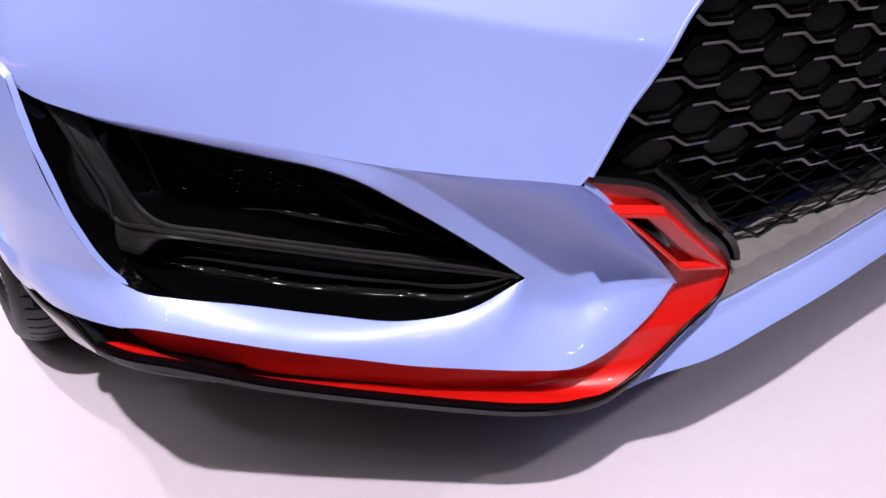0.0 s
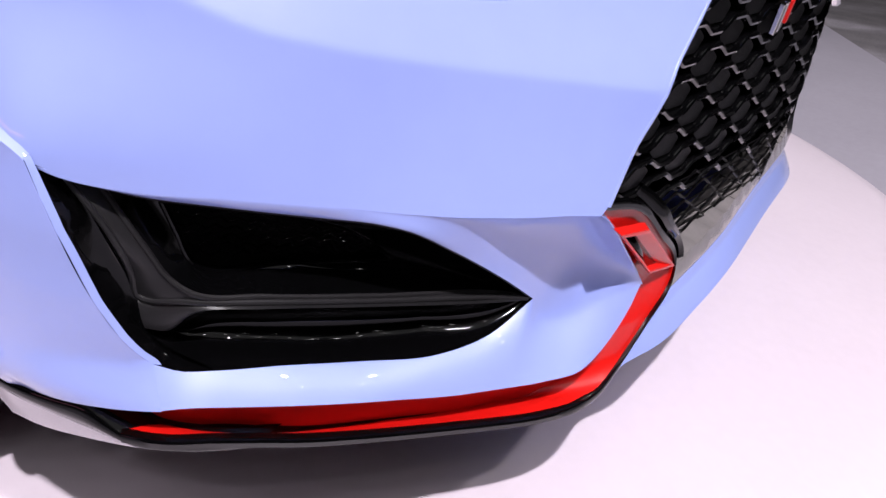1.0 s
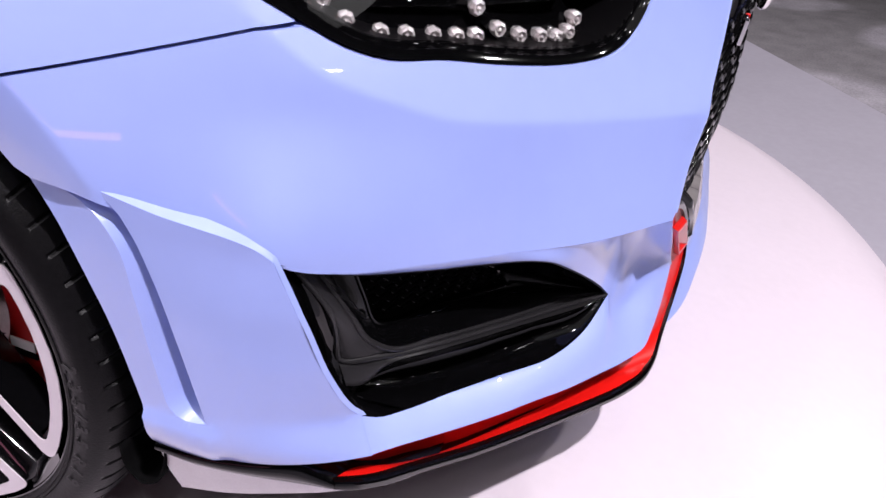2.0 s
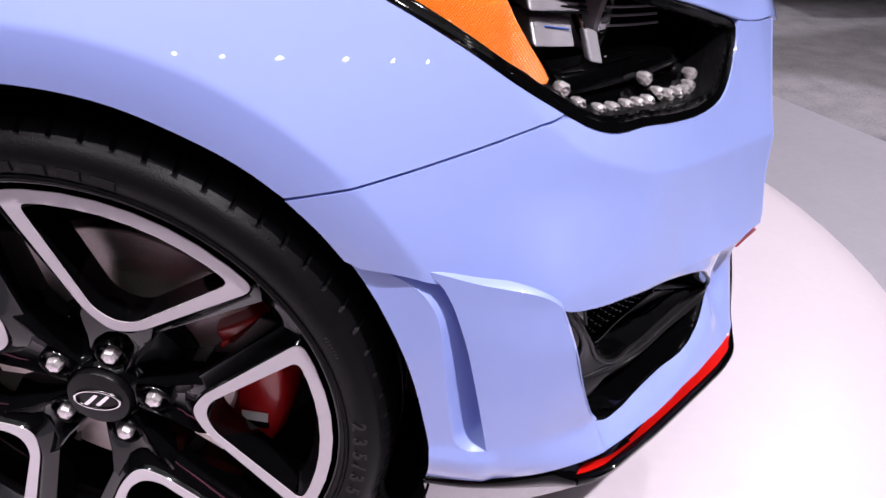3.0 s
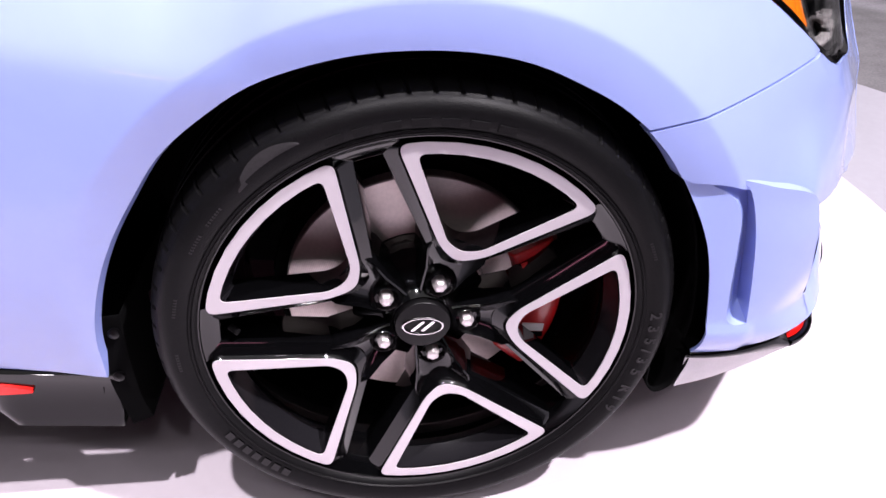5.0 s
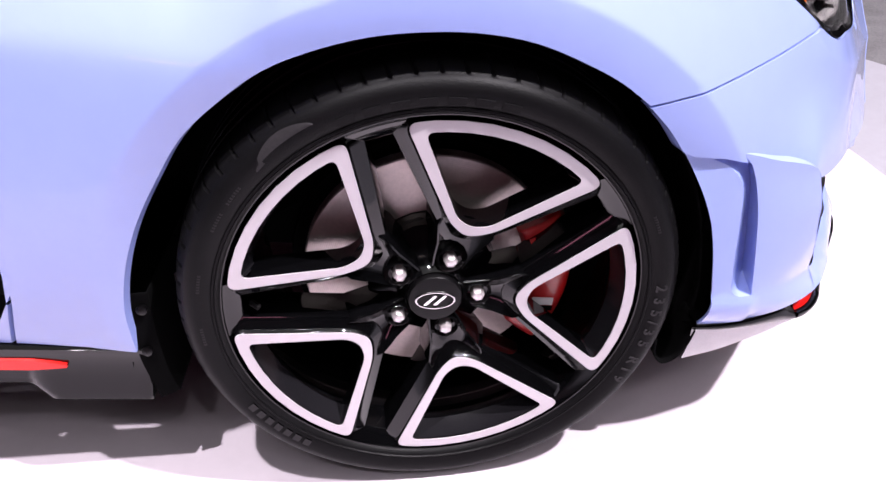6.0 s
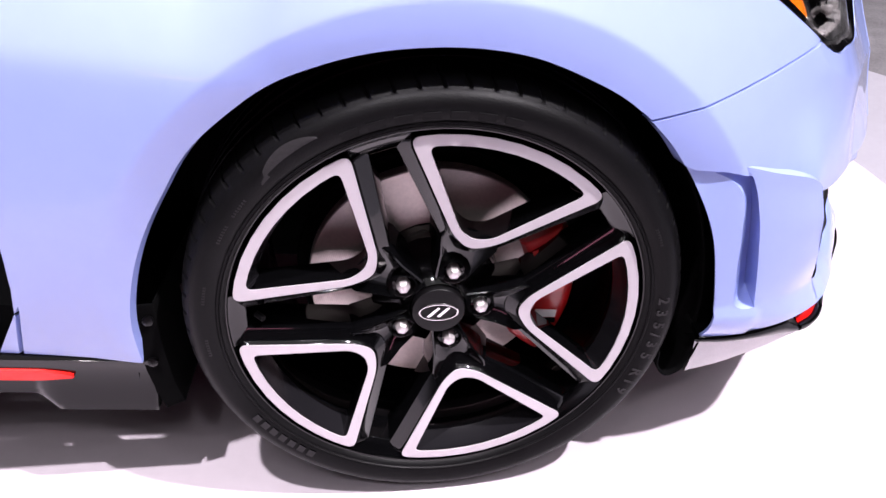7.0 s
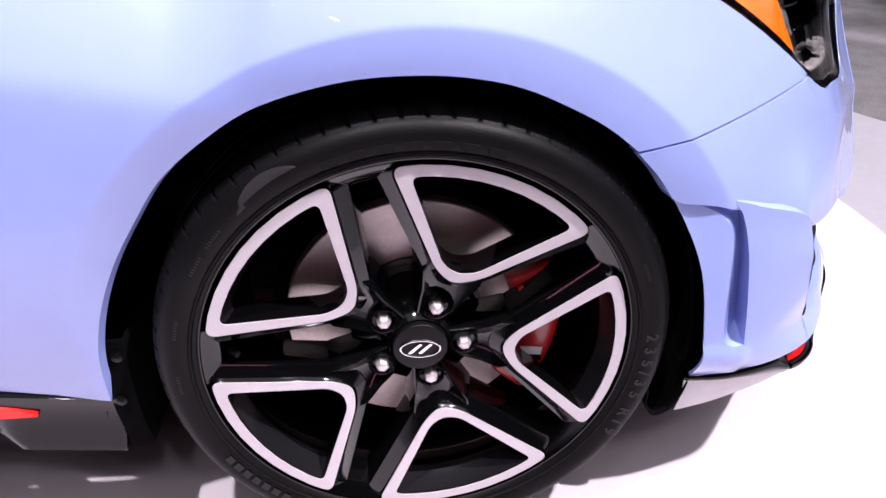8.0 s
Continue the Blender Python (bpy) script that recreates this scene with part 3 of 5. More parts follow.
def lower_bumper():
    n, m = 46, 30
    rail = line2(CREASE_LINE, n)
    c = np.array([skin(a, z) for a, z in rail])
    down = np.array([skin(a, z - 0.004) - skin(a, z) for a, z in rail])
    down /= np.linalg.norm(down, axis=1)[:, None]
    c = np.vstack([c, smooth_line([tuple(c[-1])] + CORNER[3:][::-1][1:], m)[1:]])
    down = np.vstack([down, [down[-1]] * (m - 1)])
    t = np.vstack([smooth_line(MOUTH_TOP, n), smooth_line(VALLEY, m)[1:]])
    k = np.arange(n + m - 1)
    # below the crease the skin runs on, rolls in and hollows towards the mouth or the valley
    fade = np.clip((n + 18 - k) / (n * 0.85), 0, 1)[:, None]
    fade = fade * fade * (3 - 2 * fade)
    gap = np.linalg.norm(t - c, axis=1)[:, None]
    start = down * np.minimum(gap, 0.06) * (0.6 * fade) + (t - c) * (1 - fade)
    flow = (t - c) * (1 - fade) + (arr(-0.55, 0.45, -0.25) * np.minimum(gap, 0.03)) * fade * 1.1 + (t - c) * fade * np.clip(gap / 0.12, 0, 0.7)
    hollow = np.minimum(0.25 * gap, 0.030) * np.clip((k - n * 0.45) / (n * 0.4), 0, 1)[:, None] * np.clip((n + m - 2 - k) / 7, 0, 1)[:, None]
    upper = []
    for u in np.linspace(0, 1, 15):
        upper.append((2 * u**3 - 3 * u**2 + 1) * c + (u**3 - 2 * u**2 + u) * start + (-2 * u**3 + 3 * u**2) * t + (u**3 - u**2) * flow + arr(-0.74, 0.66, 0.10) * hollow * math.sin(math.pi * u**0.75))
    low = np.vstack([smooth_line(MOUTH_LOW, n), smooth_line(VALLEY, m)[1:]])
    ledge = np.vstack([smooth_line(LEDGE[:8], n), smooth_line(LEDGE[7:] + CORNER[:4], m)[1:]])
    swell = 0.004 * (np.clip(k / 16, 0, 1) * np.clip((n + m - 1 - k) / 14, 0, 1))[:, None]
    lower = [low + (ledge - low) * u + arr(0.80, -0.40, 0.35) * swell * math.sin(u * math.pi) for u in (0, 0.05, 0.15, 0.3, 0.5, 0.7, 0.88, 1.0)]
    # the valley beyond the mouth's tip is a soft fold
    both = np.array(upper + lower[1:])
    for _ in range(5):
        soft = both.copy()
        soft[1:-1] = (both[:-2] + 2 * both[1:-1] + both[2:]) / 4
        w = np.clip((k - n + 1) / 7, 0, 1)[None, :, None]
        both = both * (1 - w) + soft * w
    mouth = grid(np.array(upper + [t + arr(-0.004, 0.004, 0.0)])[:, :n])
    edge = ledge
    turned = [edge + arr(-0.0015, 0.0015, -0.0025), edge + arr(-0.014, 0.014, -0.003)]
    sill = grid(np.array([low + arr(-0.010, 0.012, -0.012), low + arr(-0.003, 0.004, -0.002), low] + lower[1:] + turned)[:, :n])
    corner = grid(np.array(list(both) + turned)[:, n - 1:])
    part("lower_bumper", join(mouth, sill, corner), PAINT, car, "light blue lower bumper hollowed round the side intake", outward=INSIDE, angle=50)
    edge = c[n - 1:]
    part("corner_edge", grid(np.array([edge, edge + arr(0.0012, 0.002, -0.0005), edge + arr(0.001, 0.004, -0.001), edge + arr(-0.012, 0.014, 0)])), PAINT, car, "", outward=(0.5, 0.3, 0.4), angle=60)
    # black seal along the top of the intake's mouth
    part("mouth_seal", tube(smooth_line(MOUTH_TOP, n) + arr(-0.002, 0.003, -0.001), 0.0024, 8), CELL, car, "black seal round the intake")


lower_bumper()


# ---------------------------------------------------------------- red trim and black lip
def trim():
    n = 110
    blue = smooth_line([(0.486, 0.0195, 0.3225), (0.508, 0.0290, 0.3265), (0.533, 0.0405, 0.3310), (0.551, 0.0490, 0.3335)] + LEDGE[1:] + CORNER, n)
    # outer edge of the red strip, above the black lip
    outer = smooth_line([(0.524, 0.0305, 0.3040), (0.540, 0.0380, 0.3045), (0.558, 0.050, 0.3050), (0.580, 0.0735, 0.3035), (0.6045, 0.1065, 0.2950), (0.6305, 0.1415, 0.2860), (0.657, 0.177, 0.2805), (0.684, 0.213, 0.2765), (0.7125, 0.2505, 0.2735),
                         (0.741, 0.288, 0.2710), (0.770, 0.3275, 0.2700), (0.7935, 0.3717, 0.2700), (0.8015, 0.407, 0.2695), (0.804, 0.446, 0.2815), (0.806, 0.498, 0.3145), (0.806, 0.5515, 0.3530), (0.803, 0.556, 0.366), (0.785, 0.500, 0.430), (0.767, 0.447, 0.474), (0.749, 0.386, 0.491)], n)
    # an upright wall under the blue edge, then a narrow shelf; at the corner one sloping face
    corner = np.clip((np.maximum.accumulate(blue[:, 1]) - 0.375) / 0.05, 0, 1)[:, None]
    red = outer + arr(-0.0015, 0.0015, 0) * (1 - corner)
    shelf = np.stack([blue[:, 0] - 0.017, blue[:, 1] + 0.017, np.minimum(red[:, 2] - 0.009, blue[:, 2] - 0.004)], 1)
    top = blue + arr(-0.018, 0.018, -0.003) * (1 - corner) + arr(-0.004, 0.004, -0.001) * corner
    fold = shelf * (1 - corner) + (blue + (outer - blue) * 0.15 + arr(-0.006, 0.006, -0.002)) * corner
    rows = [blue + arr(-0.003, 0.003, -0.002), top, top + (fold - top) * 0.5, fold, fold + (red - fold) * 0.5, red]
    part("red_trim_strip", grid(np.array(rows)), RED, car, "glossy red strip along the lower bumper edge", outward=(0.5, 0.6, 0.45), angle=25)
    lip = grid(np.array([red + arr(-0.003, 0.003, -0.001), red + arr(0.0003, -0.0003, 0.0008), red + arr(0.0035, -0.0035, 0), red + arr(0.0045, -0.0045, -0.002), red + arr(0.004, -0.004, -0.0085), red + arr(-0.001, 0.001, -0.0120), outer + arr(-0.06, 0.07, -0.014)]))
    part("lip", lip, GLOSS, car, "gloss black lip under the red strip", outward=(0.5, 0.6, 0.4))
    # black lip behind the strip, running back to the wheel arch, and the pale face that slopes in below it
    top = smooth_line([(0.3590, 0.0005, 0.3035), (0.40, 0.0010, 0.3085), (0.44, 0.0060, 0.3145), (0.470, 0.0140, 0.3185), (0.488, 0.0205, 0.3200), (0.508, 0.0265, 0.3105), (0.526, 0.0315, 0.3020), (0.560, 0.0525, 0.2980), (0.600, 0.108, 0.2840)], 60)
    mid = smooth_line([(0.3590, 0.0010, 0.2935), (0.40, 0.0000, 0.2965), (0.44, 0.0045, 0.2990), (0.480, 0.0150, 0.2985), (0.503, 0.0230, 0.2960), (0.520, 0.0300, 0.2920), (0.538, 0.0390, 0.2885), (0.560, 0.0570, 0.2860), (0.600, 0.114, 0.2740)], 60)
    part("side_lip", grid(np.array([top + arr(0, 0.03, 0), top + arr(0, 0.001, 0.0005), top + arr(0, -0.0015, -0.001), (top + mid) / 2 + arr(0.001, -0.0035, 0), mid + arr(0, -0.0015, 0.001), mid + arr(0, 0.001, -0.0005), mid + arr(-0.01, 0.02, -0.001)])), GLOSS, car, "gloss black lip running back to the wheel arch", outward=(0.45, 0.6, 0.3), angle=60)
    low = smooth_line([(0.3699, 0.0204, 0.2235), (0.42, 0.0220, 0.2400), (0.47, 0.0300, 0.2570), (0.5273, 0.0454, 0.2745), (0.575, 0.080, 0.2780), (0.600, 0.118, 0.2700)], 60)
    inner = mid + arr(-0.001, 0.004, 0.001)
    part("lip_face", grid(np.array([inner, inner + (low - inner) * 0.05, inner + (low - inner) * 0.5 + arr(0.001, -0.003, 0), inner + (low - inner) * 0.95, low, low + arr(-0.004, 0.006, -0.001), low + arr(-0.03, 0.05, 0.002)])), SILVER, car, "pale grey face below the black lip", outward=(0.45, 0.6, 0.3), angle=60)
    part("screw", lathe([(0.0035, 0.028), (0.0035, 0.0225), (0.0022, 0.0215), (0.0005, 0.0215)], 12, axis=(0.494, 0.312)), CHROME, car)
    # raised red frame round a small duct in the upper piece
    across, along, proud = arr(0.218, 0.95, -0.2), arr(0.2, 0.62, -0.75), arr(0.80, -0.42, -0.12)
    quad = np.array([(0.7667, 0.4082, 0.4545), (0.7774, 0.4571, 0.4448), (0.7979, 0.5412, 0.3739), (0.7868, 0.4902, 0.3835)])
    c = quad.mean(0)
    base = c + (quad - c) * 1.22
    ring = c + (quad - c) * 1.12 + proud * 0.009
    mouth = c + (quad - c) * 0.96 + proud * 0.009
    deep = c + (quad - c) * 0.90 + proud * 0.0015
    deep[1], deep[2] = deep[1] * 0.45 + deep[0] * 0.55, deep[2] * 0.45 + deep[3] * 0.55       # the wall beside the grille slopes far in
    part("scoop_frame", grid(np.array([base, ring, mouth, deep]), True), RED, car, "red frame round the small duct", outward=(0.5, 0.6, 0.45), bevel=0.0015, angle=20)
    part("scoop_back", (deep + proud * 0.0004, [(0, 1, 2, 3)]), GLOSS, car, "dark floor of the duct", solid=0.001, outward=(0.5, 0.6, 0.45))
    # black moulding between the red corner and the grille
    k = int(np.argmax(outer[:, 1]))
    r1 = outer[k:-8] + arr(-0.016, 0.006, -0.004) * np.clip(np.linspace(-2, 1, len(outer) - k - 8), 0, 1)[:, None]
    fan = np.linspace(0.35, 1, len(r1))[:, None]
    rows = [r1 + arr(-0.012, 0.004, 0), r1 + arr(0.004, -0.001, 0.003), r1 + arr(0.008, 0.002, 0.006), r1 + (arr(0.007, 0.013, 0.011)) * fan + arr(0.002, 0, 0.002), r1 + arr(-0.004, 0.019, 0.012) * fan, r1 + arr(-0.035, 0.022, 0.010) * fan]
    part("grille_moulding", grid(np.array(rows)), GLOSS, car, "gloss black moulding round the grille corner", outward=(0.6, 0.6, 0.40), angle=50)


trim()


# ---------------------------------------------------------------- side intake
FIN_TOP = [(0.4757, 0.0657, 0.5015), (0.5072, 0.0778, 0.4553), (0.5215, 0.0865, 0.4300), (0.5330, 0.0915, 0.4230), (0.5714, 0.1414, 0.4114), (0.6225, 0.2224, 0.397), (0.7003, 0.3406, 0.3785), (0.714, 0.356, 0.3745)]
FIN_LEFT = [(0.468, 0.0450, 0.5120), (0.4940, 0.0585, 0.4695), (0.4982, 0.0700, 0.428), (0.500, 0.0710, 0.4120)]
FIN_LOW = [(0.512, 0.068, 0.3850), (0.5236, 0.0790, 0.3825), (0.5383, 0.0925, 0.4005), (0.5786, 0.1336, 0.4065), (0.6312, 0.2142, 0.3940), (0.7062, 0.3306, 0.3790), (0.714, 0.354, 0.3735)]


def intake():
    n = 60
    top, low, left = smooth_line(MOUTH_TOP, n), smooth_line(MOUTH_LOW, n), smooth_line(POD_EDGE[:7], 24)
    ring = np.concatenate([top, low[::-1], left[::-1][1:-1]])
    c = arr(0.56, 0.22, 0.425)
    inner = ring + arr(-0.004, 0.006, 0)
    deep = c + (ring - c) * arr(0.93, 0.93, 0.86) + arr(-0.07, 0.09, 0)
    duct = part("side_intake", join(grid(np.array([ring, inner, deep]), True), (deep, [tuple(range(len(deep)))])), GLOSS, car, "black side air intake with a folded fin")
    fin_top, fin_low = smooth_line(FIN_TOP, n), smooth_line(FIN_LOW, n)
    inward = arr(-0.60, 0.72, -0.1)
    # gloss black trough from the mouth's lower edge to the lower fin
    taper = np.clip((1 - np.linspace(0, 1, n)) * 3, 0, 1)[:, None]
    rows = [low + inward * 0.003 + (fin_low + inward * 0.003 - low) * u + inward * (0.030 * math.sin(math.pi * u**0.7)) * taper for u in np.linspace(0, 1, 12)]
    part("trough", grid(np.array(rows)), GLOSS, duct, "gloss black trough", outward=(0.5, 0.5, 0.2))
    # gloss black cheek behind the pod's edge, running into the fin
    a, b = smooth_line(POD_EDGE[:7] + [MOUTH_LOW[1]], 30), smooth_line(FIN_LEFT + [(0.512, 0.068, 0.3860), MOUTH_LOW[2]], 30)
    rows = [a + (b - a) * u + inward * 0.012 * math.sin(math.pi * u) for u in np.linspace(0, 1, 8)]
    part("cheek", grid(np.array(rows)), GLOSS, duct, "gloss black cheek", outward=(0.5, 0.6, 0.4))
    # folded fin: comes down from the top corner, turns and runs to the tip
    spine = smooth_line([tuple(p) for p in FIN_LEFT] + [tuple((arr(*p) * 0.55 + arr(*q) * 0.45)) for p, q in zip(FIN_TOP[3:], FIN_LOW[2:])], n)
    rows = np.array([spine + inward * 0.02, spine + inward * 0.002, spine, spine + (fin_top - spine) * 0.12 - inward * 0.0015, spine + (fin_top - spine) * 0.5 - inward * 0.0025, spine + (fin_top - spine) * 0.88 - inward * 0.0012, fin_top, fin_top + inward * 0.003, fin_top + inward * 0.012])
    part("upper_fin", grid(rows), FIN, duct, "satin black folded fin", outward=(0.5, 0.6, 0.42), angle=60)
    for line in (fin_top, spine):
        part("fin_edge", tube(line - inward * 0.001, 0.0026, 8), FIN, duct, "rounded edge of the fin")
    # lower fin: a wing that starts thick under the fold and thins out
    back = smooth_line([(0.500, 0.0715, 0.4095), (0.520, 0.082, 0.4075)] + [tuple((arr(*p) * 0.5 + arr(*q) * 0.5) + arr(0, 0, -0.0015)) for p, q in zip(FIN_TOP[3:], FIN_LOW[2:])], n)
    rows = np.array([back + inward * 0.02, back, back + (fin_low - back) * 0.2 - inward * 0.002, back + (fin_low - back) * 0.6 - inward * 0.0035, back + (fin_low - back) * 0.92 - inward * 0.001, fin_low, fin_low + inward * 0.004, fin_low + inward * 0.02 + arr(0, 0, -0.004)])
    part("lower_fin", grid(rows), FIN, duct, "satin black wing under the fin", outward=(0.5, 0.6, 0.42), angle=60)
    # upper chamber: satin walls narrow to a black mesh
    tl, bl, mid, right, tr, roof = (arr(*p) for p in ((0.497, 0.100, 0.484), (0.5148, 0.1114, 0.4312), (0.5600, 0.1800, 0.4200), (0.6137, 0.2586, 0.4151), (0.5914, 0.2091, 0.4588), (0.545, 0.155, 0.474)))
    hole = np.vstack([smooth_line([tl, (tl + bl) / 2, bl, mid, (mid + right) / 2, right], n), smooth_line([right, tr, roof, tl], n)[1:-1]])
    mouth = np.vstack([fin_top, top[::-1][1:-1] + inward * 0.004])
    rows = [mouth + (hole - mouth) * u + inward * 0.004 * math.sin(math.pi * u) for u in (0, 0.03, 0.3, 0.7, 0.97, 1)] + [hole + inward * 0.01]
    part("chamber", grid(np.array(rows), True), GLOSS, duct, "satin black chamber", outward=(0.5, 0.6, 0.45))
    part("mesh_back", (hole + inward * 0.01, [tuple(range(len(hole)))]), DEEP, duct, "", smooth=False)
    part("mesh_frame", tube(np.vstack([hole, hole[:1]]), 0.0018, 6), GLOSS, duct)
    for k in range(6):
        v = (k + 0.5) / 6
        p, q = tl + (bl - tl) * v, tr + (right - tr) * v
        w = np.linspace(0.02, 0.98, 60)
        zig = np.abs((w * 10 + 0.5 * (k % 2)) % 1 - 0.5) * 0.010
        part("intake_mesh", tube(p + (q - p) * w[:, None] + np.outer(zig, arr(0, 0, 1)) + inward * 0.003, 0.0011, 5), GLOSS, duct, "black mesh wire" if k == 0 else "")


intake()


# ---------------------------------------------------------------- headlamp
def headlamp():
    outline = LAMP_LOW + LAMP_TOP[::-1][1:-1]
    c = arr(*np.mean(np.array(outline), 0))

    def shrunk(m, k):
        """The outline moved inwards by m metres and the skin pushed in by k."""
        pts = np.array(flat(outline))
        d = np.roll(pts, -1, 0) - np.roll(pts, 1, 0)
        nrm = np.stack([-d[:, 1], d[:, 0]], 1) / (np.hypot(*d.T)[:, None] + 1e-9)
        for _ in range(4):                       # even out the turn at the corners
            nrm = nrm + np.roll(nrm, 1, 0) + np.roll(nrm, -1, 0)
            nrm /= np.hypot(*nrm.T)[:, None]
        q = pts + nrm * m
        for _ in range(3):
            q = (q * 2 + np.roll(q, 1, 0) + np.roll(q, -1, 0)) / 4
        return np.array([skin(u / STEP, v, -k) for u, v in q]), q

    r0, _ = shrunk(0.0015, 0.001)
    r1, _ = shrunk(0.003, 0.004)
    r2, q2 = shrunk(0.011, 0.007)
    r3, q3 = shrunk(0.014, 0.050)
    back = np.array([p + arr(-0.03, 0.05, 0) for p in r3])
    lampo = part("headlamp", grid(np.array([r0, r1, r2, r2 + (r3 - r2) * 0.1]), True), GLOSS, car, "black headlamp with an amber reflector and led row")
    part("bowl", join(grid(np.array([r2, r3, back]), True), (back, [tuple(range(len(back)))])), SATIN, lampo)
    lens = sheet([tuple(p) for p in shrunk(0.0035, 0)[1]], lambda u, v: skin(u / STEP, v, -0.0055), step=0.008, flange=0.0)
    ob = part("lens", lens, LENS, lampo, "clear lens", solid=0.003, outward=INSIDE)
    ob.visible_shadow = False
    # amber side reflector
    shape = line2([(17.1, 0.792), (17.4, 0.797), (18.4, 0.7995), (21.5, 0.798), (24.0, 0.7935), (24.8, 0.788), (25.3, 0.772), (26.5, 0.7465), (28.0, 0.7125), (27.6, 0.7115), (26.2, 0.7225), (23.4, 0.7425), (20.0, 0.767), (17.1, 0.7885)], 60)
    geo = sheet(flat(shape), lambda u, v: skin(u / STEP, v, -0.009 - 1.1 * ramp(v - 0.787 + 0.0016 * (u / STEP - 17), 0.001)), step=0.006, flange=0.012)
    part("amber_reflector", geo, AMBER, lampo, "amber side reflector", outward=INSIDE)
    # led lamps along the lower edge
    spots = [(30.0, 0.6977), (31.2, 0.6838), (33.1, 0.6754), (34.6, 0.6735), (36.3, 0.6722), (37.8, 0.6704), (39.2, 0.6696), (39.4, 0.6903), (40.9, 0.6733), (42.6, 0.6674), (44.4, 0.665), (45.9, 0.6627), (47.1, 0.6654), (47.9, 0.676)]
    for k, (t, z) in enumerate(spots):
        p, e = skin(t, z, -0.026), skin(t, z, -0.018)
        d = (e - p) / np.linalg.norm(e - p)
        u = np.cross(d, arr(0, 0, 1))
        u /= np.linalg.norm(u)
        w = np.cross(u, d)
        rows = [[p + d * h + r * (u * math.cos(a) + w * math.sin(a)) for a in np.linspace(0, 2 * math.pi, 8, endpoint=False)] for r, h in ((0.0050, -0.010), (0.0078, -0.001), (0.0076, 0.003), (0.0052, 0.0060), (0.0026, 0.0044), (0.0005, 0.0070))]
        led = part("led_lamp", grid(np.array(rows), True), LED, lampo, "clear faceted led" if k == 0 else "", smooth=False)
    # ledge that carries the leds
    ledge = np.array([[skin(t, z - dz, -dk) for t, z in spots] for dz, dk in ((0.009, 0.02), (0.010, 0.03), (-0.004, 0.034), (-0.012, 0.05))])
    part("led_tray", grid(ledge), GLOSS, lampo)
    # projector: barrel, ring and glass
    o = skin(37.5, 0.735, -0.085)
    d = skin(41.0, 0.733, 0.0) - o
    d /= np.linalg.norm(d)
    u = np.cross(d, arr(0, 0, 1))
    u /= np.linalg.norm(u)
    w = np.cross(u, d)

    def turned(prof, n=28):
        return grid(np.array([[o + d * h + r * (u * math.cos(a) + w * math.sin(a)) for a in np.linspace(0, 2 * math.pi, n, endpoint=False)] for r, h in prof]), True)

    part("projector", turned([(0.030, -0.05), (0.034, 0.0), (0.036, 0.018), (0.031, 0.022), (0.029, 0.012), (0.002, 0.010)]), SILVER, lampo, "silver projector barrel")
    part("projector_glass", turned([(0.028, 0.012), (0.024, 0.020), (0.014, 0.026), (0.001, 0.028)]), CHROME, lampo)
    # silver housing beside the amber, with cooling ribs and a chrome bracket
    def block(name, t0, t1, z0, z1, k0, k1, m, label=""):
        front = [skin(t0, z1, -k0), skin(t1, z1 - 0.004, -k0), skin(t1, z0, -k0), skin(t0, z0 + 0.004, -k0)]
        rear = [skin(t0, z1, -k1), skin(t1, z1 - 0.004, -k1), skin(t1, z0, -k1), skin(t0, z0 + 0.004, -k1)]
        geo = (np.array(front + rear), [(0, 1, 2, 3), (7, 6, 5, 4), (0, 4, 5, 1), (1, 5, 6, 2), (2, 6, 7, 3), (3, 7, 4, 0)])
        return part(name, geo, m, lampo, label, smooth=False, bevel=0.0025)

    block("housing", 28.4, 33.6, 0.754, 0.786, 0.034, 0.085, SILVER, "satin silver lamp housing")
    for k in range(5):
        block("cooling_rib", 29.6 + 0.1 * k, 34.2, 0.7735 - 0.0050 * k, 0.7752 - 0.0050 * k, 0.031, 0.060, SATIN)
    block("lower_housing", 29.0, 33.0, 0.722, 0.750, 0.046, 0.085, SILVER, "satin silver lower lamp housing")
    block("connector", 30.2, 32.6, 0.737, 0.742, 0.044, 0.060, BLUE_PART, "small blue connector")
    rows = np.array([[skin(34.2 + 1.1 * w - 0.6 * math.sin(w * math.pi), 0.772 - 0.062 * w, -0.042 - k) for w in np.linspace(0, 1, 14)] for k in (0.0, 0.004, 0.016)])
    part("bracket", grid(rows), CHROME, lampo, "bright bracket", solid=0.003)
    block("bracket_foot", 34.0, 35.4, 0.706, 0.738, 0.040, 0.052, SILVER)
    rows = np.array([[skin(t, z, -k) for t in np.linspace(35, 49, 18)] for z, k in ((0.787, 0.03), (0.784, 0.060), (0.776, 0.050), (0.772, 0.070))])
    part("shroud", grid(rows), SATIN, lampo, "satin black shroud", solid=0.003)
    part("shroud_edge", tube(np.array([skin(t, 0.7845 - 0.0007 * (t - 29), -0.032) for t in np.linspace(29, 40, 12)]), 0.0022, 6), CHROME, lampo)
    for z in (0.752, 0.744, 0.735):
        part("trim_bar", tube(np.array([skin(t, z - 0.0008 * (t - 37), -0.050) for t in np.linspace(37.5, 45.5, 8)]), 0.0016, 6), SILVER, lampo)
    part("tray_edge", tube(np.array([skin(t, 0.714 - 0.0003 * (t - 35), -0.036) for t in np.linspace(35.5, 39.6, 6)]), 0.0012, 6), CHROME, lampo)
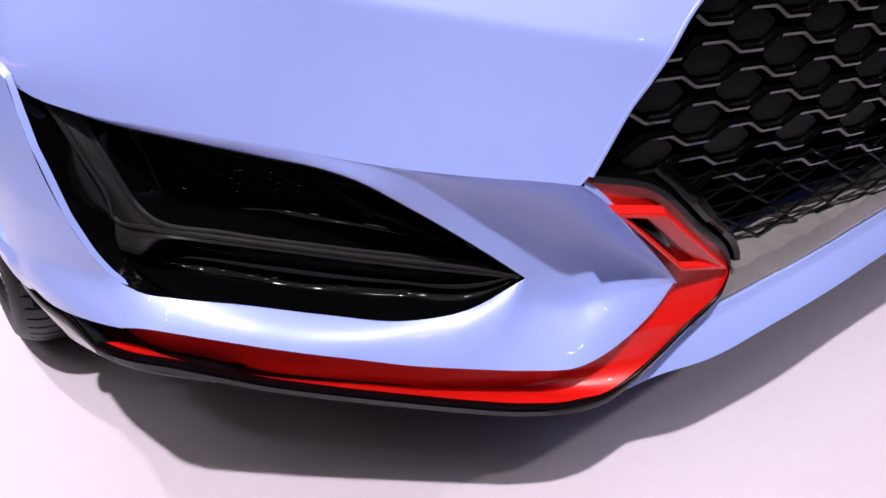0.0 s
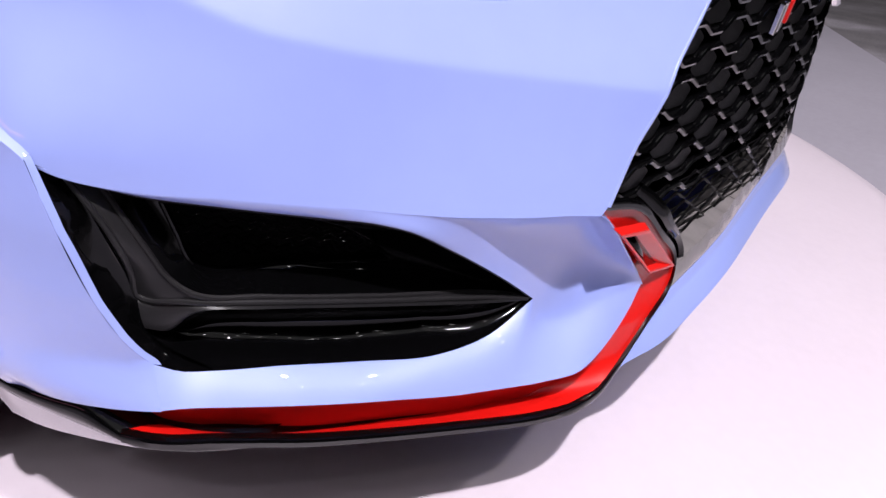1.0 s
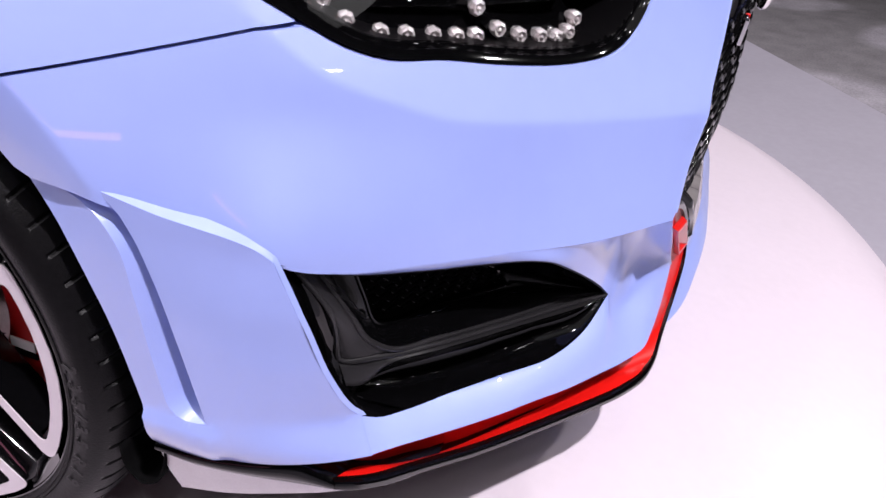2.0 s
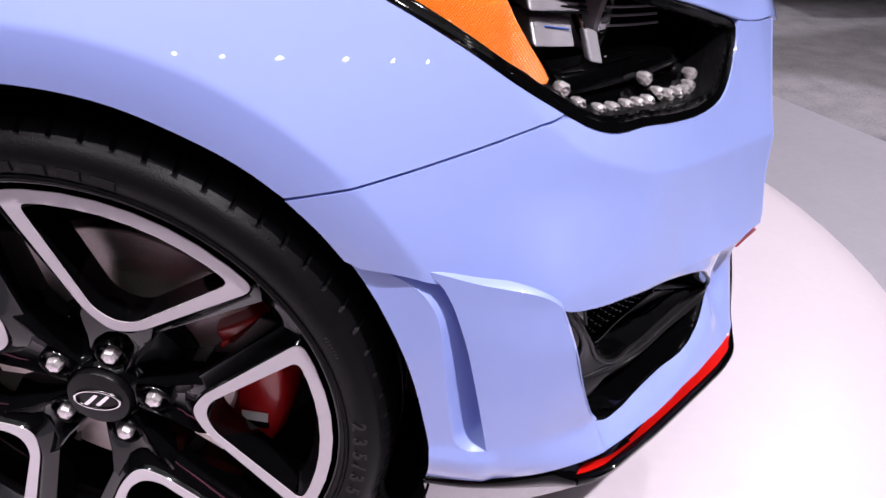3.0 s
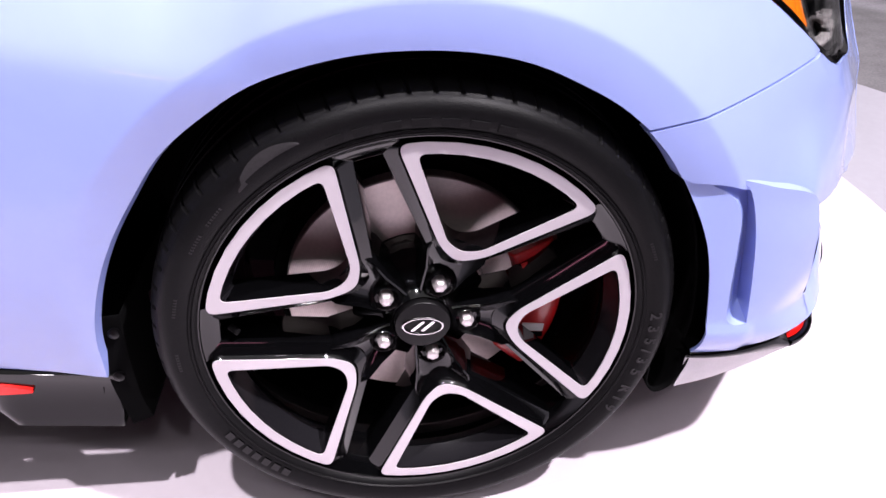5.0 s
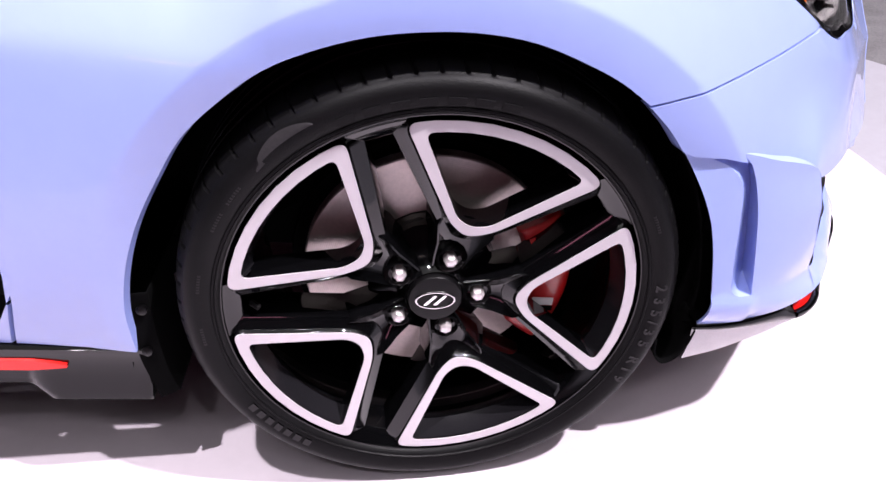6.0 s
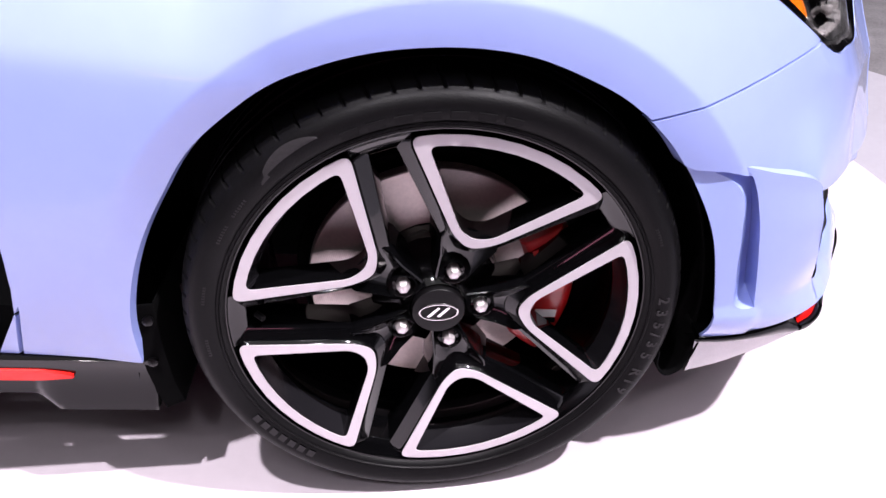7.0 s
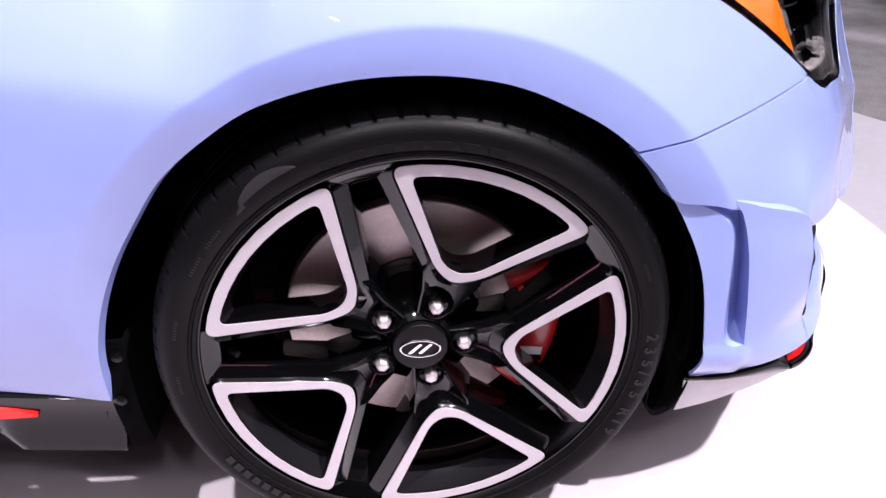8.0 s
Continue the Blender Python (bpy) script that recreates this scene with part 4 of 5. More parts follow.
    rows = np.array([[skin(t, z, -k) for t in np.linspace(30, 47, 18)] for z, k in ((0.712, 0.055), (0.7000, 0.040), (0.690, 0.034))])
    part("inner_panel", grid(rows), GLOSS, lampo, "", solid=0.002)


headlamp()


# ---------------------------------------------------------------- wheel
PANE = 75.1          # bearing of the first spoke window and wheel nut


def polar(r, a, y):
    return arr(r * math.cos(radians(a)), y, HUB + r * math.sin(radians(a)))


def rounded(points, radius, n=5):
    """A polygon of (x, z) with rounded corners."""
    p = np.array(points, float)
    out = []
    for a, b, c in zip(np.roll(p, 1, 0), p, np.roll(p, -1, 0)):
        u, v = a - b, c - b
        k = min(radius, 0.45 * min(np.linalg.norm(u), np.linalg.norm(v)))
        s, e = b + u / np.linalg.norm(u) * k, b + v / np.linalg.norm(v) * k
        for t in np.linspace(0, 1, n):
            out.append((1 - t)**2 * s + 2 * t * (1 - t) * b + t * t * e)
    return np.array(out)


def window_ring(a, grow=0.0):
    """Outlines of one spoke window (outer, inner) as (x, z) about the hub, at bearing a."""
    def pt(r, t):
        return (r * math.cos(radians(a + t)), r * math.sin(radians(a + t)))
    g = math.degrees(grow / 0.2)
    outer = [pt(0.2585, t) for t in np.linspace(28.4 + g, -28.4 - g, 9)] + [pt(0.1205 - grow, -12.8 - g), pt(0.102 - grow, 0), pt(0.1205 - grow, 12.8 + g)]
    inner = [pt(0.2450, t) for t in np.linspace(23.9, -23.9, 9)] + [pt(0.1280, -9.3), pt(0.1185, 0), pt(0.1280, 9.3)]

    def soften(poly, rad):
        p = np.array(poly, float)
        out = []
        for i in range(len(p)):
            if 0 < i < 8:
                out += [p[i]] * 1
            else:
                out += list(rounded([p[i - 1], p[i], p[(i + 1) % len(p)]], rad, 6)[6:12])
        q = dense(np.array(out), 0.05)
        return np.array(out)
    return soften(outer, 0.016), soften(inner, 0.014)


def dish(p, y):
    """Point of the wheel's face: a little hollow towards the hub."""
    r = math.hypot(*p)
    return arr(p[0], y + 0.016 * max(0.0, 1 - (r - 0.10) / 0.14)**1.5, HUB + p[1])


def wheel():
    rim = lathe([(0.2635, 0.030), (0.2625, 0.008), (0.2645, 0.001), (0.2675, 0.000), (0.2685, 0.004), (0.268, 0.02), (0.262, 0.02)], 128)
    barrel = lathe([(0.2625, 0.010), (0.256, 0.022), (0.244, 0.035), (0.238, 0.06), (0.225, 0.11), (0.226, 0.19), (0.245, 0.215), (0.262, 0.22)], 128)
    base = part("wheel", join(rim, barrel), WHEEL, car, "gloss black five-spoke alloy wheel with machined faces")
    for k in range(5):
        a = PANE - 72 * k
        o, i = window_ring(a)
        o2, _ = window_ring(a, 0.0165)
        n = len(o)
        o1 = o + (o2 - o) * 0.2
        draft = i * np.where(np.hypot(i[:, 0], i[:, 1]) > 0.234, 0.957, 1.0)[:, None]      # the outer wall slopes inwards
        rows = [[dish(p, 0.044) for p in draft], [dish(p, 0.032) for p in draft], [dish(p, 0.005) for p in i], [dish(p, 0.0015) for p in i], [dish(p, 0.0015) for p in o],
                [dish(p, 0.0050) for p in o + (o2 - o) * 0.10], [dish(p, 0.0065) for p in o + (o2 - o) * 0.20], [dish(p, 0.0125) for p in o + (o2 - o) * 0.78], [dish(p, 0.0135) for p in o + (o2 - o) * 0.92], [dish(p, 0.0175) for p in o2], [dish(p, 0.06) for p in o + (o2 - o) * 1.1]]
        part("spoke_window", grid(np.array(rows), True), WHEEL, base, "", angle=30)
        face = [[dish(p, 0.0012) for p in i], [dish(p, 0.0) for p in i * 0.996 + 0.004 * o], [dish(p, 0.0) for p in o], [dish(p, 0.0012) for p in o]]
        arc = [p for p in i if math.hypot(*p) > 0.236]
        wall = [[dish(p * f, y) for p in arc] for f, y in ((0.9985, 0.0035), (0.9975, 0.006), (0.956, 0.0315))]
        # lighter copy of the wheel's black: the outer wall's sheen is painted in
        part("window_wall", grid(np.array(wall)), WALL_SHEEN, base, "black bevel inside the window, sheen put into its grey" if k == 0 else "", outward=(0, 0.02, HUB + 9))
        part("machined_face", grid(np.array(face), True), ALLOY, base, "bright machined face" if k == 0 else "", angle=30)
        # arm from the window's apex to the hub: a flat top between two ridges, steep flanks
        arm = []
        d, q = arr(math.cos(radians(a)), 0, math.sin(radians(a))), arr(-math.sin(radians(a)), 0, math.cos(radians(a)))
        for r, h, y in ((0.030, 0.0165, 0.0310), (0.045, 0.0200, 0.0290), (0.060, 0.0235, 0.0265), (0.078, 0.027, 0.0235), (0.092, 0.0320, 0.0210), (0.106, 0.037, 0.0195), (0.122, 0.036, 0.0215)):
            c = d * r + arr(0, 0, HUB)
            arm.append([c + q * w * h + q * e + arr(0, y + dy, 0) for w, e, dy in ((-1, -0.010, 0.05), (-1, -0.0035, 0.012), (-1, 0, 0.0015), (-1, 0.002, 0), (-0.72, 0.0, 0.0050), (-0.35, 0, 0.0105), (0, 0, 0.0125), (0.35, 0, 0.0105), (0.72, 0.0, 0.0050), (1, -0.002, 0), (1, 0, 0.0015), (1, 0.0035, 0.012), (1, 0.010, 0.05))])
        part("spoke_arm", grid(np.array(arm)), WHEEL, base, "", angle=30, outward=(0, 0.3, HUB))
        # bridge at the rim between two windows
        b = a + 36
        br = [[polar(r, b + t * k2, y) for t in np.linspace(-8.6, 8.6, 9)] for r, y, k2 in ((0.2635, 0.003, 1), (0.2560, 0.008, 1), (0.2445, 0.0135, 0.93), (0.2425, 0.016, 0.9), (0.2405, 0.05, 0.9))]
        part("rim_bridge", grid(np.array(br)), WHEEL, base, "", angle=30)
        # groove between two arms, falling from the hub into the slot
        web = [[polar(r, b + t * k2, y + 0.004 * (1 - abs(t))) for t in (-1, -0.5, 0, 0.5, 1)] for r, k2, y in ((0.036, 16, 0.0290), (0.044, 15, 0.036), (0.056, 20, 0.047), (0.072, 20, 0.054), (0.086, 20, 0.062), (0.090, 20, 0.085))]
        part("hub_web", grid(np.array(web)), WHEEL, base, "", angle=30, outward=(0, 0.5, HUB))
        # wheel nut in its seat
        c = polar(0.05715, a, 0.0)
        seat = [(0.0200, 0.045), (0.0180, 0.0285), (0.0165, 0.0262), (0.0148, 0.0285), (0.0138, 0.046)]
        part("nut_seat", lathe(seat, 28, axis=(c[0], c[2])), WHEEL, base)
        hexa = [[arr(c[0] + r * math.cos(w), y, c[2] + r * math.sin(w)) for w in np.radians(np.arange(0, 360, 60) + 17 * k)] for r, y in ((0.0092, 0.046), (0.0092, 0.0255), (0.0080, 0.0222), (0.0048, 0.0202), (0.0005, 0.0196))]
        part("wheel_nut", grid(np.array(hexa), True), NUT, base, "chrome wheel nut" if k == 0 else "", smooth=False, bevel=0.0008)
    hub = part("hub_plate", lathe([(0.054, 0.060), (0.048, 0.042), (0.042, 0.0320), (0.0375, 0.0265), (0.0358, 0.030)], 64), WHEEL, base)
    cap = part("centre_cap", lathe([(0.0350, 0.030), (0.0350, 0.0205), (0.0338, 0.0185), (0.020, 0.0170), (0.0005, 0.0165)], 64), SATIN, base, "dark centre cap with a plain oval badge")
    # plain badge: an oval ring and a slanted bar
    ang = np.linspace(0, 2 * math.pi, 49)
    tilt = radians(4)
    oval = [arr(0.0250 * math.cos(t) * math.cos(tilt) - 0.0125 * math.sin(t) * math.sin(tilt), 0.0160, HUB + 0.0250 * math.cos(t) * math.sin(tilt) + 0.0125 * math.sin(t) * math.cos(tilt)) for t in ang]
    blades = [prism(rounded([(x + 0.0045, HUB + 0.0085 + lift), (x + 0.0085, HUB + 0.0075 + lift), (x - 0.0045, HUB - 0.0085 + lift), (x - 0.0090, HUB - 0.0075 + lift)], 0.002, 4), 0.0152, 0.0175) for x, lift in ((-0.0065, -0.0005), (0.0065, 0.0005))]
    part("cap_badge", join(tube(np.array(oval), 0.0014, 8), *blades), CHROME, base, "plain silver oval badge")
    part("valve", tube(np.array([polar(0.232, 180 + 3, 0.02), polar(0.222, 180 + 3.5, 0.012)]), 0.0045, 10), SATIN, base)


wheel()


SIZE_FROM, SIZE_TO = -11.5, 24.5


def tyre():
    n = 720
    w = np.radians(np.linspace(0, 360, n, endpoint=False))
    prof = [(0.262, 0.03), (0.2645, 0.004), (0.2675, -0.003), (0.2715, -0.0055), (0.2745, -0.004), (0.277, -0.006), (0.285, -0.010), (0.293, -0.0115), (0.300, -0.0105), (0.3065, -0.006), (0.3100, -0.002), (0.3108, -0.0005), (0.3125, 0.0015), (0.3165, 0.008), (0.3195, 0.016), (0.3215, 0.028), (0.3228, 0.045)]
    rows = []
    for k, (r, y) in enumerate(prof):
        row = []
        for j, t in enumerate(w):
            cut = 0.0
            if 12 <= k <= 16:
                cut = 0.0025 if j % 10 == 0 else 0.0
            rr = r - cut
            t2 = t + (0.018 * (k - 12) / 4 if k >= 12 else 0)
            row.append((rr * math.cos(t2), y + cut * 0.5, HUB + rr * math.sin(t2)))
        rows.append(row)
    outer = grid(np.array(rows), True)
    tread = [(0.3228, 0.045)]
    for g in (0.062, 0.098, 0.134, 0.170):
        tread += [(0.3235, g - 0.006), (0.3160, g - 0.005), (0.3160, g + 0.005), (0.3235, g + 0.006)]
    tread += [(0.3225, 0.198), (0.318, 0.215), (0.31, 0.228), (0.29, 0.238), (0.262, 0.225)]
    ty = part("tyre", join(outer, lathe(tread, 240)), RUBBER, car, "low profile black tyre with raised sidewall lettering", angle=35)
    # lighter grey crescent on the upper sidewall
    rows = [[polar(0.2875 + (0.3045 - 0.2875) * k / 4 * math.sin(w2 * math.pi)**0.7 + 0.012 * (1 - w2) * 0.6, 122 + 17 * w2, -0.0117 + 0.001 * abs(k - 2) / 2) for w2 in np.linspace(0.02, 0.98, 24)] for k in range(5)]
    part("grey_crescent", grid(np.array(rows)), RUBBER_MARK, ty, "greyish crescent on the rubber", outward=(0, 0.3, HUB))
    part("rim_guard", lathe([(0.2725, -0.0050), (0.2735, -0.0068), (0.2755, -0.0068), (0.2765, -0.0058)], 160), RUBBER, ty)
    # size marking along the lower front of the sidewall, read round the wheel
    word(ty, "235/35 R19", SIZE_FROM, SIZE_TO, 0.2885, 0.0205)
    # plain bars where a maker's lettering cannot be shown
    for a0, a1, m in ((116, 80, RUBBER), (236, 216, GLOSS)):
        for a in np.linspace(a0, a1, 7):
            part("plain_mark", lathe([(0.2800, -0.0070), (0.2805, -0.0100), (0.2895, -0.0122), (0.2900, -0.0108)], 8, a - abs(a1 - a0) / 18, a + abs(a1 - a0) / 18), m, ty)
    for a0 in (144, 152, 170, 186, 27):
        for k in range(7):
            part("fine_mark", lathe([(0.2885, -0.0105), (0.289, -0.0119), (0.2915, -0.0121), (0.292, -0.0112)], 3, a0 + k * 0.8, a0 + k * 0.8 + 0.45), RUBBER_MARK, ty)


def word(parent, text, start, end, radius, size):
    """Raised letters on the sidewall; they run clockwise with their heads outwards."""
    widths = {"/": 0.6, " ": 0.5, "1": 0.8}
    total = sum(widths.get(ch, 1.0) for ch in text)
    a = start
    for ch in text:
        step = (end - start) / total * widths.get(ch, 1.0)
        if ch != " ":
            cu = bpy.data.curves.new("letter", "FONT")
            cu.body, cu.size, cu.extrude, cu.align_x, cu.align_y, cu.offset = ch, size, 0.0007, "CENTER", "CENTER", 0.0004
            tmp = new("letter", cu)
            me = bpy.data.meshes.new_from_object(tmp.evaluated_get(bpy.context.evaluated_depsgraph_get()))
            bpy.data.objects.remove(tmp)
            me.materials.clear()
            me.materials.append(RUBBER_MARK)
            me.name = "size_mark"
            ob = new("size_mark", me)
            b = -(a + step / 2)
            ob.parent = parent
            ob.matrix_local = Matrix.Translation(polar(radius, b, -0.0112)) @ Matrix.Rotation(radians(90 - b), 4, "Y") @ Matrix.Rotation(radians(90), 4, "X")
        a += step


tyre()


def brake():
    disc = part("brake_disc", lathe([(0.088, 0.105), (0.090, 0.092), (0.168, 0.092), (0.1695, 0.094), (0.1695, 0.112), (0.09, 0.112)], 128), STEEL, car, "brushed steel brake disc", angle=30)
    part("disc_hat", lathe([(0.09, 0.10), (0.088, 0.075), (0.08, 0.068), (0.05, 0.066)], 64), SATIN, disc)
    part("backing_plate", lathe([(0.05, 0.128), (0.155, 0.128), (0.185, 0.120), (0.187, 0.13), (0.05, 0.135)], 64), DEEP, disc)
    rows = []
    for a in np.linspace(-33, 34, 26):
        e = 1 - (abs(a) / 34)**6 * 0.25
        rows.append([polar(r, a, y) for r, y in ((0.128, 0.105), (0.130, 0.078), (0.136, 0.068), (0.160, 0.062 + 0.012 * (1 - e)), (0.180, 0.062 + 0.012 * (1 - e)), (0.190, 0.068), (0.197 * e + 0.197 * (1 - e) * 0.9, 0.085), (0.198, 0.125), (0.128, 0.125))])
    rows = np.array(rows)
    v, f = grid(rows, True)
    f = list(f) + [tuple(range(9)), tuple(range(25 * 9, 26 * 9))]
    cal = part("brake_caliper", (v, f), CALIPER, car, "dark red brake caliper with a plain printed mark", angle=45, bevel=0.003)
    for a in (20, 27):
        part("caliper_bridge", tube(np.array([polar(0.140, a, 0.060), polar(0.192, a, 0.062)]), 0.006, 8), CALIPER, cal)
    for (x0, z0, dx, dz, m) in ((0.150, 0.292, 0.030, 0.012, WHITE_MARK), (0.152, 0.280, 0.028, 0.007, DEEP)):
        v, f = box((x0 + 0.008, 0.0595, z0), (dx, 0.002, dz))
        part("caliper_mark", (v, f), m, cal, "plain white mark" if m is WHITE_MARK else "", smooth=False)


brake()


def liner():
    prof = np.array(line2([(-0.392, 0.13), (-0.395, 0.205), (-0.392, 0.29), (-0.380, 0.37), (-0.34, 0.47), (-0.28, 0.565), (-0.20, 0.636), (-0.11, 0.678), (0.0, 0.694), (0.11, 0.672), (0.20, 0.622), (0.27, 0.556), (0.325, 0.47), (0.352, 0.396), (0.368, 0.31), (0.362, 0.24)], 70))
    c = arr(0, 0.35)
    rows = []
    for y, g in ((0.012, 0.0), (0.03, 0.004), (0.10, 0.012), (0.26, 0.02), (0.34, -0.02), (0.36, -0.25)):
        q = prof + (prof - c) / np.linalg.norm(prof - c, axis=1)[:, None] * g
        rows.append([(x, y + 0.02 + 0.06 * max(0.0, -x - 0.1), z) for x, z in q])
    part("arch_liner", grid(np.array(rows)), DEEP, car, "matt black wheel arch liner", solid=0.003)
    part("wheel_well_back", box((0, 0.42, 0.42), (0.86, 0.02, 0.56)), DEEP, car, "", smooth=False)
    # black edge strip at the rear of the arch, with clips
    e = line2([(-0.385, 0.30), (-0.386, 0.25), (-0.384, 0.20), (-0.372, 0.15), (-0.362, 0.118)], 24)
    f = line2([(-0.366, 0.30), (-0.362, 0.25), (-0.356, 0.20), (-0.346, 0.15), (-0.338, 0.128)], 24)
    rows = np.array([[(x, 0.048, z) for x, z in e], [(x, 0.052, z) for x, z in f], [(x + 0.004, 0.16, z) for x, z in f]])
    part("arch_end_strip", grid(rows), DEEP, car, "black plastic end of the sill", solid=0.003, bevel=0.001)
    for z in (0.275, 0.205):
        part("clip", lathe([(0.007, 0.052), (0.007, 0.043), (0.004, 0.041), (0.0005, 0.0405)], 16, axis=(-0.372, z)), SATIN, car)
    # black closing plate behind the pod
    part("pod_backing", box((0.395, 0.062, 0.385), (0.085, 0.012, 0.33)), DEEP, car, "", smooth=False, bevel=0.003)
    # dark flap behind the front lip
    fl = line2([(0.367, 0.30), (0.362, 0.26), (0.352, 0.236), (0.335, 0.226), (0.318, 0.24), (0.312, 0.27)], 20)
    rows = np.array([[(x, y, z) for x, z in fl] for y in (0.006, 0.02, 0.20)])
    part("lip_flap", grid(rows), DEEP, car, "", solid=0.003)


liner()


def sill():
    x = np.linspace(-0.372, -0.85, 60)
    sec = [(0.075, 0.212), (0.050, 0.211), (0.044, 0.206), (0.046, 0.196), (0.050, 0.180), (0.049, 0.150), (0.043, 0.128), (0.042, 0.118), (0.046, 0.114), (0.10, 0.112)]
    step = np.clip((-0.50 - x) / 0.03, 0, 1)              # the lower edge steps up further back
    rows = [[(a, y + (0.012 * u if z < 0.14 else 0), z + (0.020 * u if z < 0.14 else 0)) for a, u in zip(x, step)] for y, z in sec]
    rail = part("sill", grid(np.array(rows)), GLOSS, car, "gloss black sill with a red insert", solid=0.002, outward=(-0.6, 0.5, 0.16), angle=50)
    k = x < -0.470
    taper = np.clip((-0.470 - x[k]) / 0.05, 0, 1)**0.8
    rows = [[(a, y, 0.1755 + dz * t) for a, t in zip(x[k], taper)] for y, dz in ((0.0505, 0.0125), (0.0455, 0.0105), (0.0445, -0.006), (0.0505, -0.009))]
    part("red_insert", grid(np.array(rows)), RED, rail, "red insert", outward=(-0.6, 0.5, 0.16))


sill()


# ---------------------------------------------------------------- front grille and splitter
def grille_x(y, z):
    return 0.745 + 0.08 * (1 - abs((y - MID) / 0.5)**1.2) - 0.10 * max(0.0, z - 0.50)


def grille():
    right = [(0.560, 0.352), (0.500, 0.42), (0.440, 0.468), (0.368, 0.495), (0.404, 0.535), (0.443, 0.582), (0.476, 0.622), (0.500, 0.650), (0.518, 0.672)]
    back = [(y, z) for y, z in right] + [(2 * MID - y, z) for y, z in right[::-1]]
    v = [(grille_x(y, z) - 0.045, y, z) for y, z in back]
    plate = part("grille", (np.array(v), [tuple(range(len(v)))]), DEEP, car, "gloss black honeycomb grille", solid=0.004, smooth=False)

    def inside(y, z, m=0.0):
        return in_poly((y, z), np.array(back)) and z > 0.315 + m

    # dark plates, row by row, with wavy bars between them; thin open mesh below
    for k in range(-1, 9):
        z0, shift = 0.491 + 0.0255 * k, 0.449 if k % 2 == 0 else 0.497
        ys = np.linspace(0.36, 2 * MID - 0.36, 260)
        wave = np.cos(2 * math.pi * (ys - shift) / 0.0905)
        zz = z0 - 0.01275 + 0.0052 * -np.clip(1.7 * wave, -1, 1)
        run = [(y, z) for y, z in zip(ys, zz) if inside(y, z)]
        if len(run) > 12:
            p = np.array([(grille_x(y, z), y, z) for y, z in run])
            a = np.array([p + arr(-0.03, 0, 0.001), p + arr(-0.004, 0, 0.0040), p + arr(0.0005, 0, 0.0030), p + arr(0.0018, 0, 0), p + arr(0.0005, 0, -0.0030), p + arr(-0.03, 0, -0.006)])
            part("grille_bar", grid(a), GRILLE, plate, "", outward=(0.3, MID, 0.5), angle=30)
        for j in range(11):
            yc = shift + 0.0905 * j
            if k < 0 or not inside(yc - 0.015, z0) or yc > 1.25:
                continue
            o = rounded([(-0.0285, -0.002), (-0.016, 0.0118), (0.014, 0.0118), (0.0285, 0.002), (0.016, -0.0118), (-0.014, -0.0118)], 0.004, 3)
            f = [arr(grille_x(yc + a, z0 + b) - 0.005, yc + a, z0 + b) for a, b in o]
            g = [arr(grille_x(yc + a, z0 + b) - 0.022, yc + a * 1.25, z0 + b * 1.2) for a, b in o]
            part("grille_cell", join((np.array(f), [tuple(range(len(o)))]), grid(np.array([f, g]), True)), CELL, plate, "", angle=30)
    for k in range(7):
        z0 = 0.3385 + 0.0195 * k
        ys = np.linspace(0.44, 2 * MID - 0.44, 150)
        for zig, r in ((0.0085 * (np.abs(((ys / 0.066 + 0.5 * (k % 2)) % 1) - 0.5) * 4 - 1), 0.0016), (0 * ys + 0.004, 0.0010)):
            run = [(grille_x(y, z) - 0.002, y, z) for y, z in zip(ys, z0 + zig) if inside(y, z) and z < 0.475]
            if len(run) > 8:
                part("mesh_wire", tube(np.array(run), r, 5), SATIN, plate)
    # badge on the grille, drawn plain, and the round emblem in the middle
    c = arr(grille_x(0.68, 0.625) + 0.004, 0.68, 0.625)
    part("grille_badge", join(box(c, (0.006, 0.014, 0.034)), box(c + arr(0, 0.02, 0), (0.006, 0.014, 0.034))), CHROME, plate, "plain silver badge", bevel=0.001, smooth=False)
    part("badge_accent", box(c + arr(0.002, 0.034, 0.004), (0.006, 0.010, 0.026)), RED, plate, "", bevel=0.001, smooth=False)
    ang = np.linspace(0, 2 * math.pi, 41)
    part("emblem", tube(np.array([(grille_x(MID, 0.665) + 0.012, MID + 0.075 * math.cos(t), 0.665 + 0.038 * math.sin(t)) for t in ang]), 0.007, 8), CHROME, plate, "plain oval emblem ring")


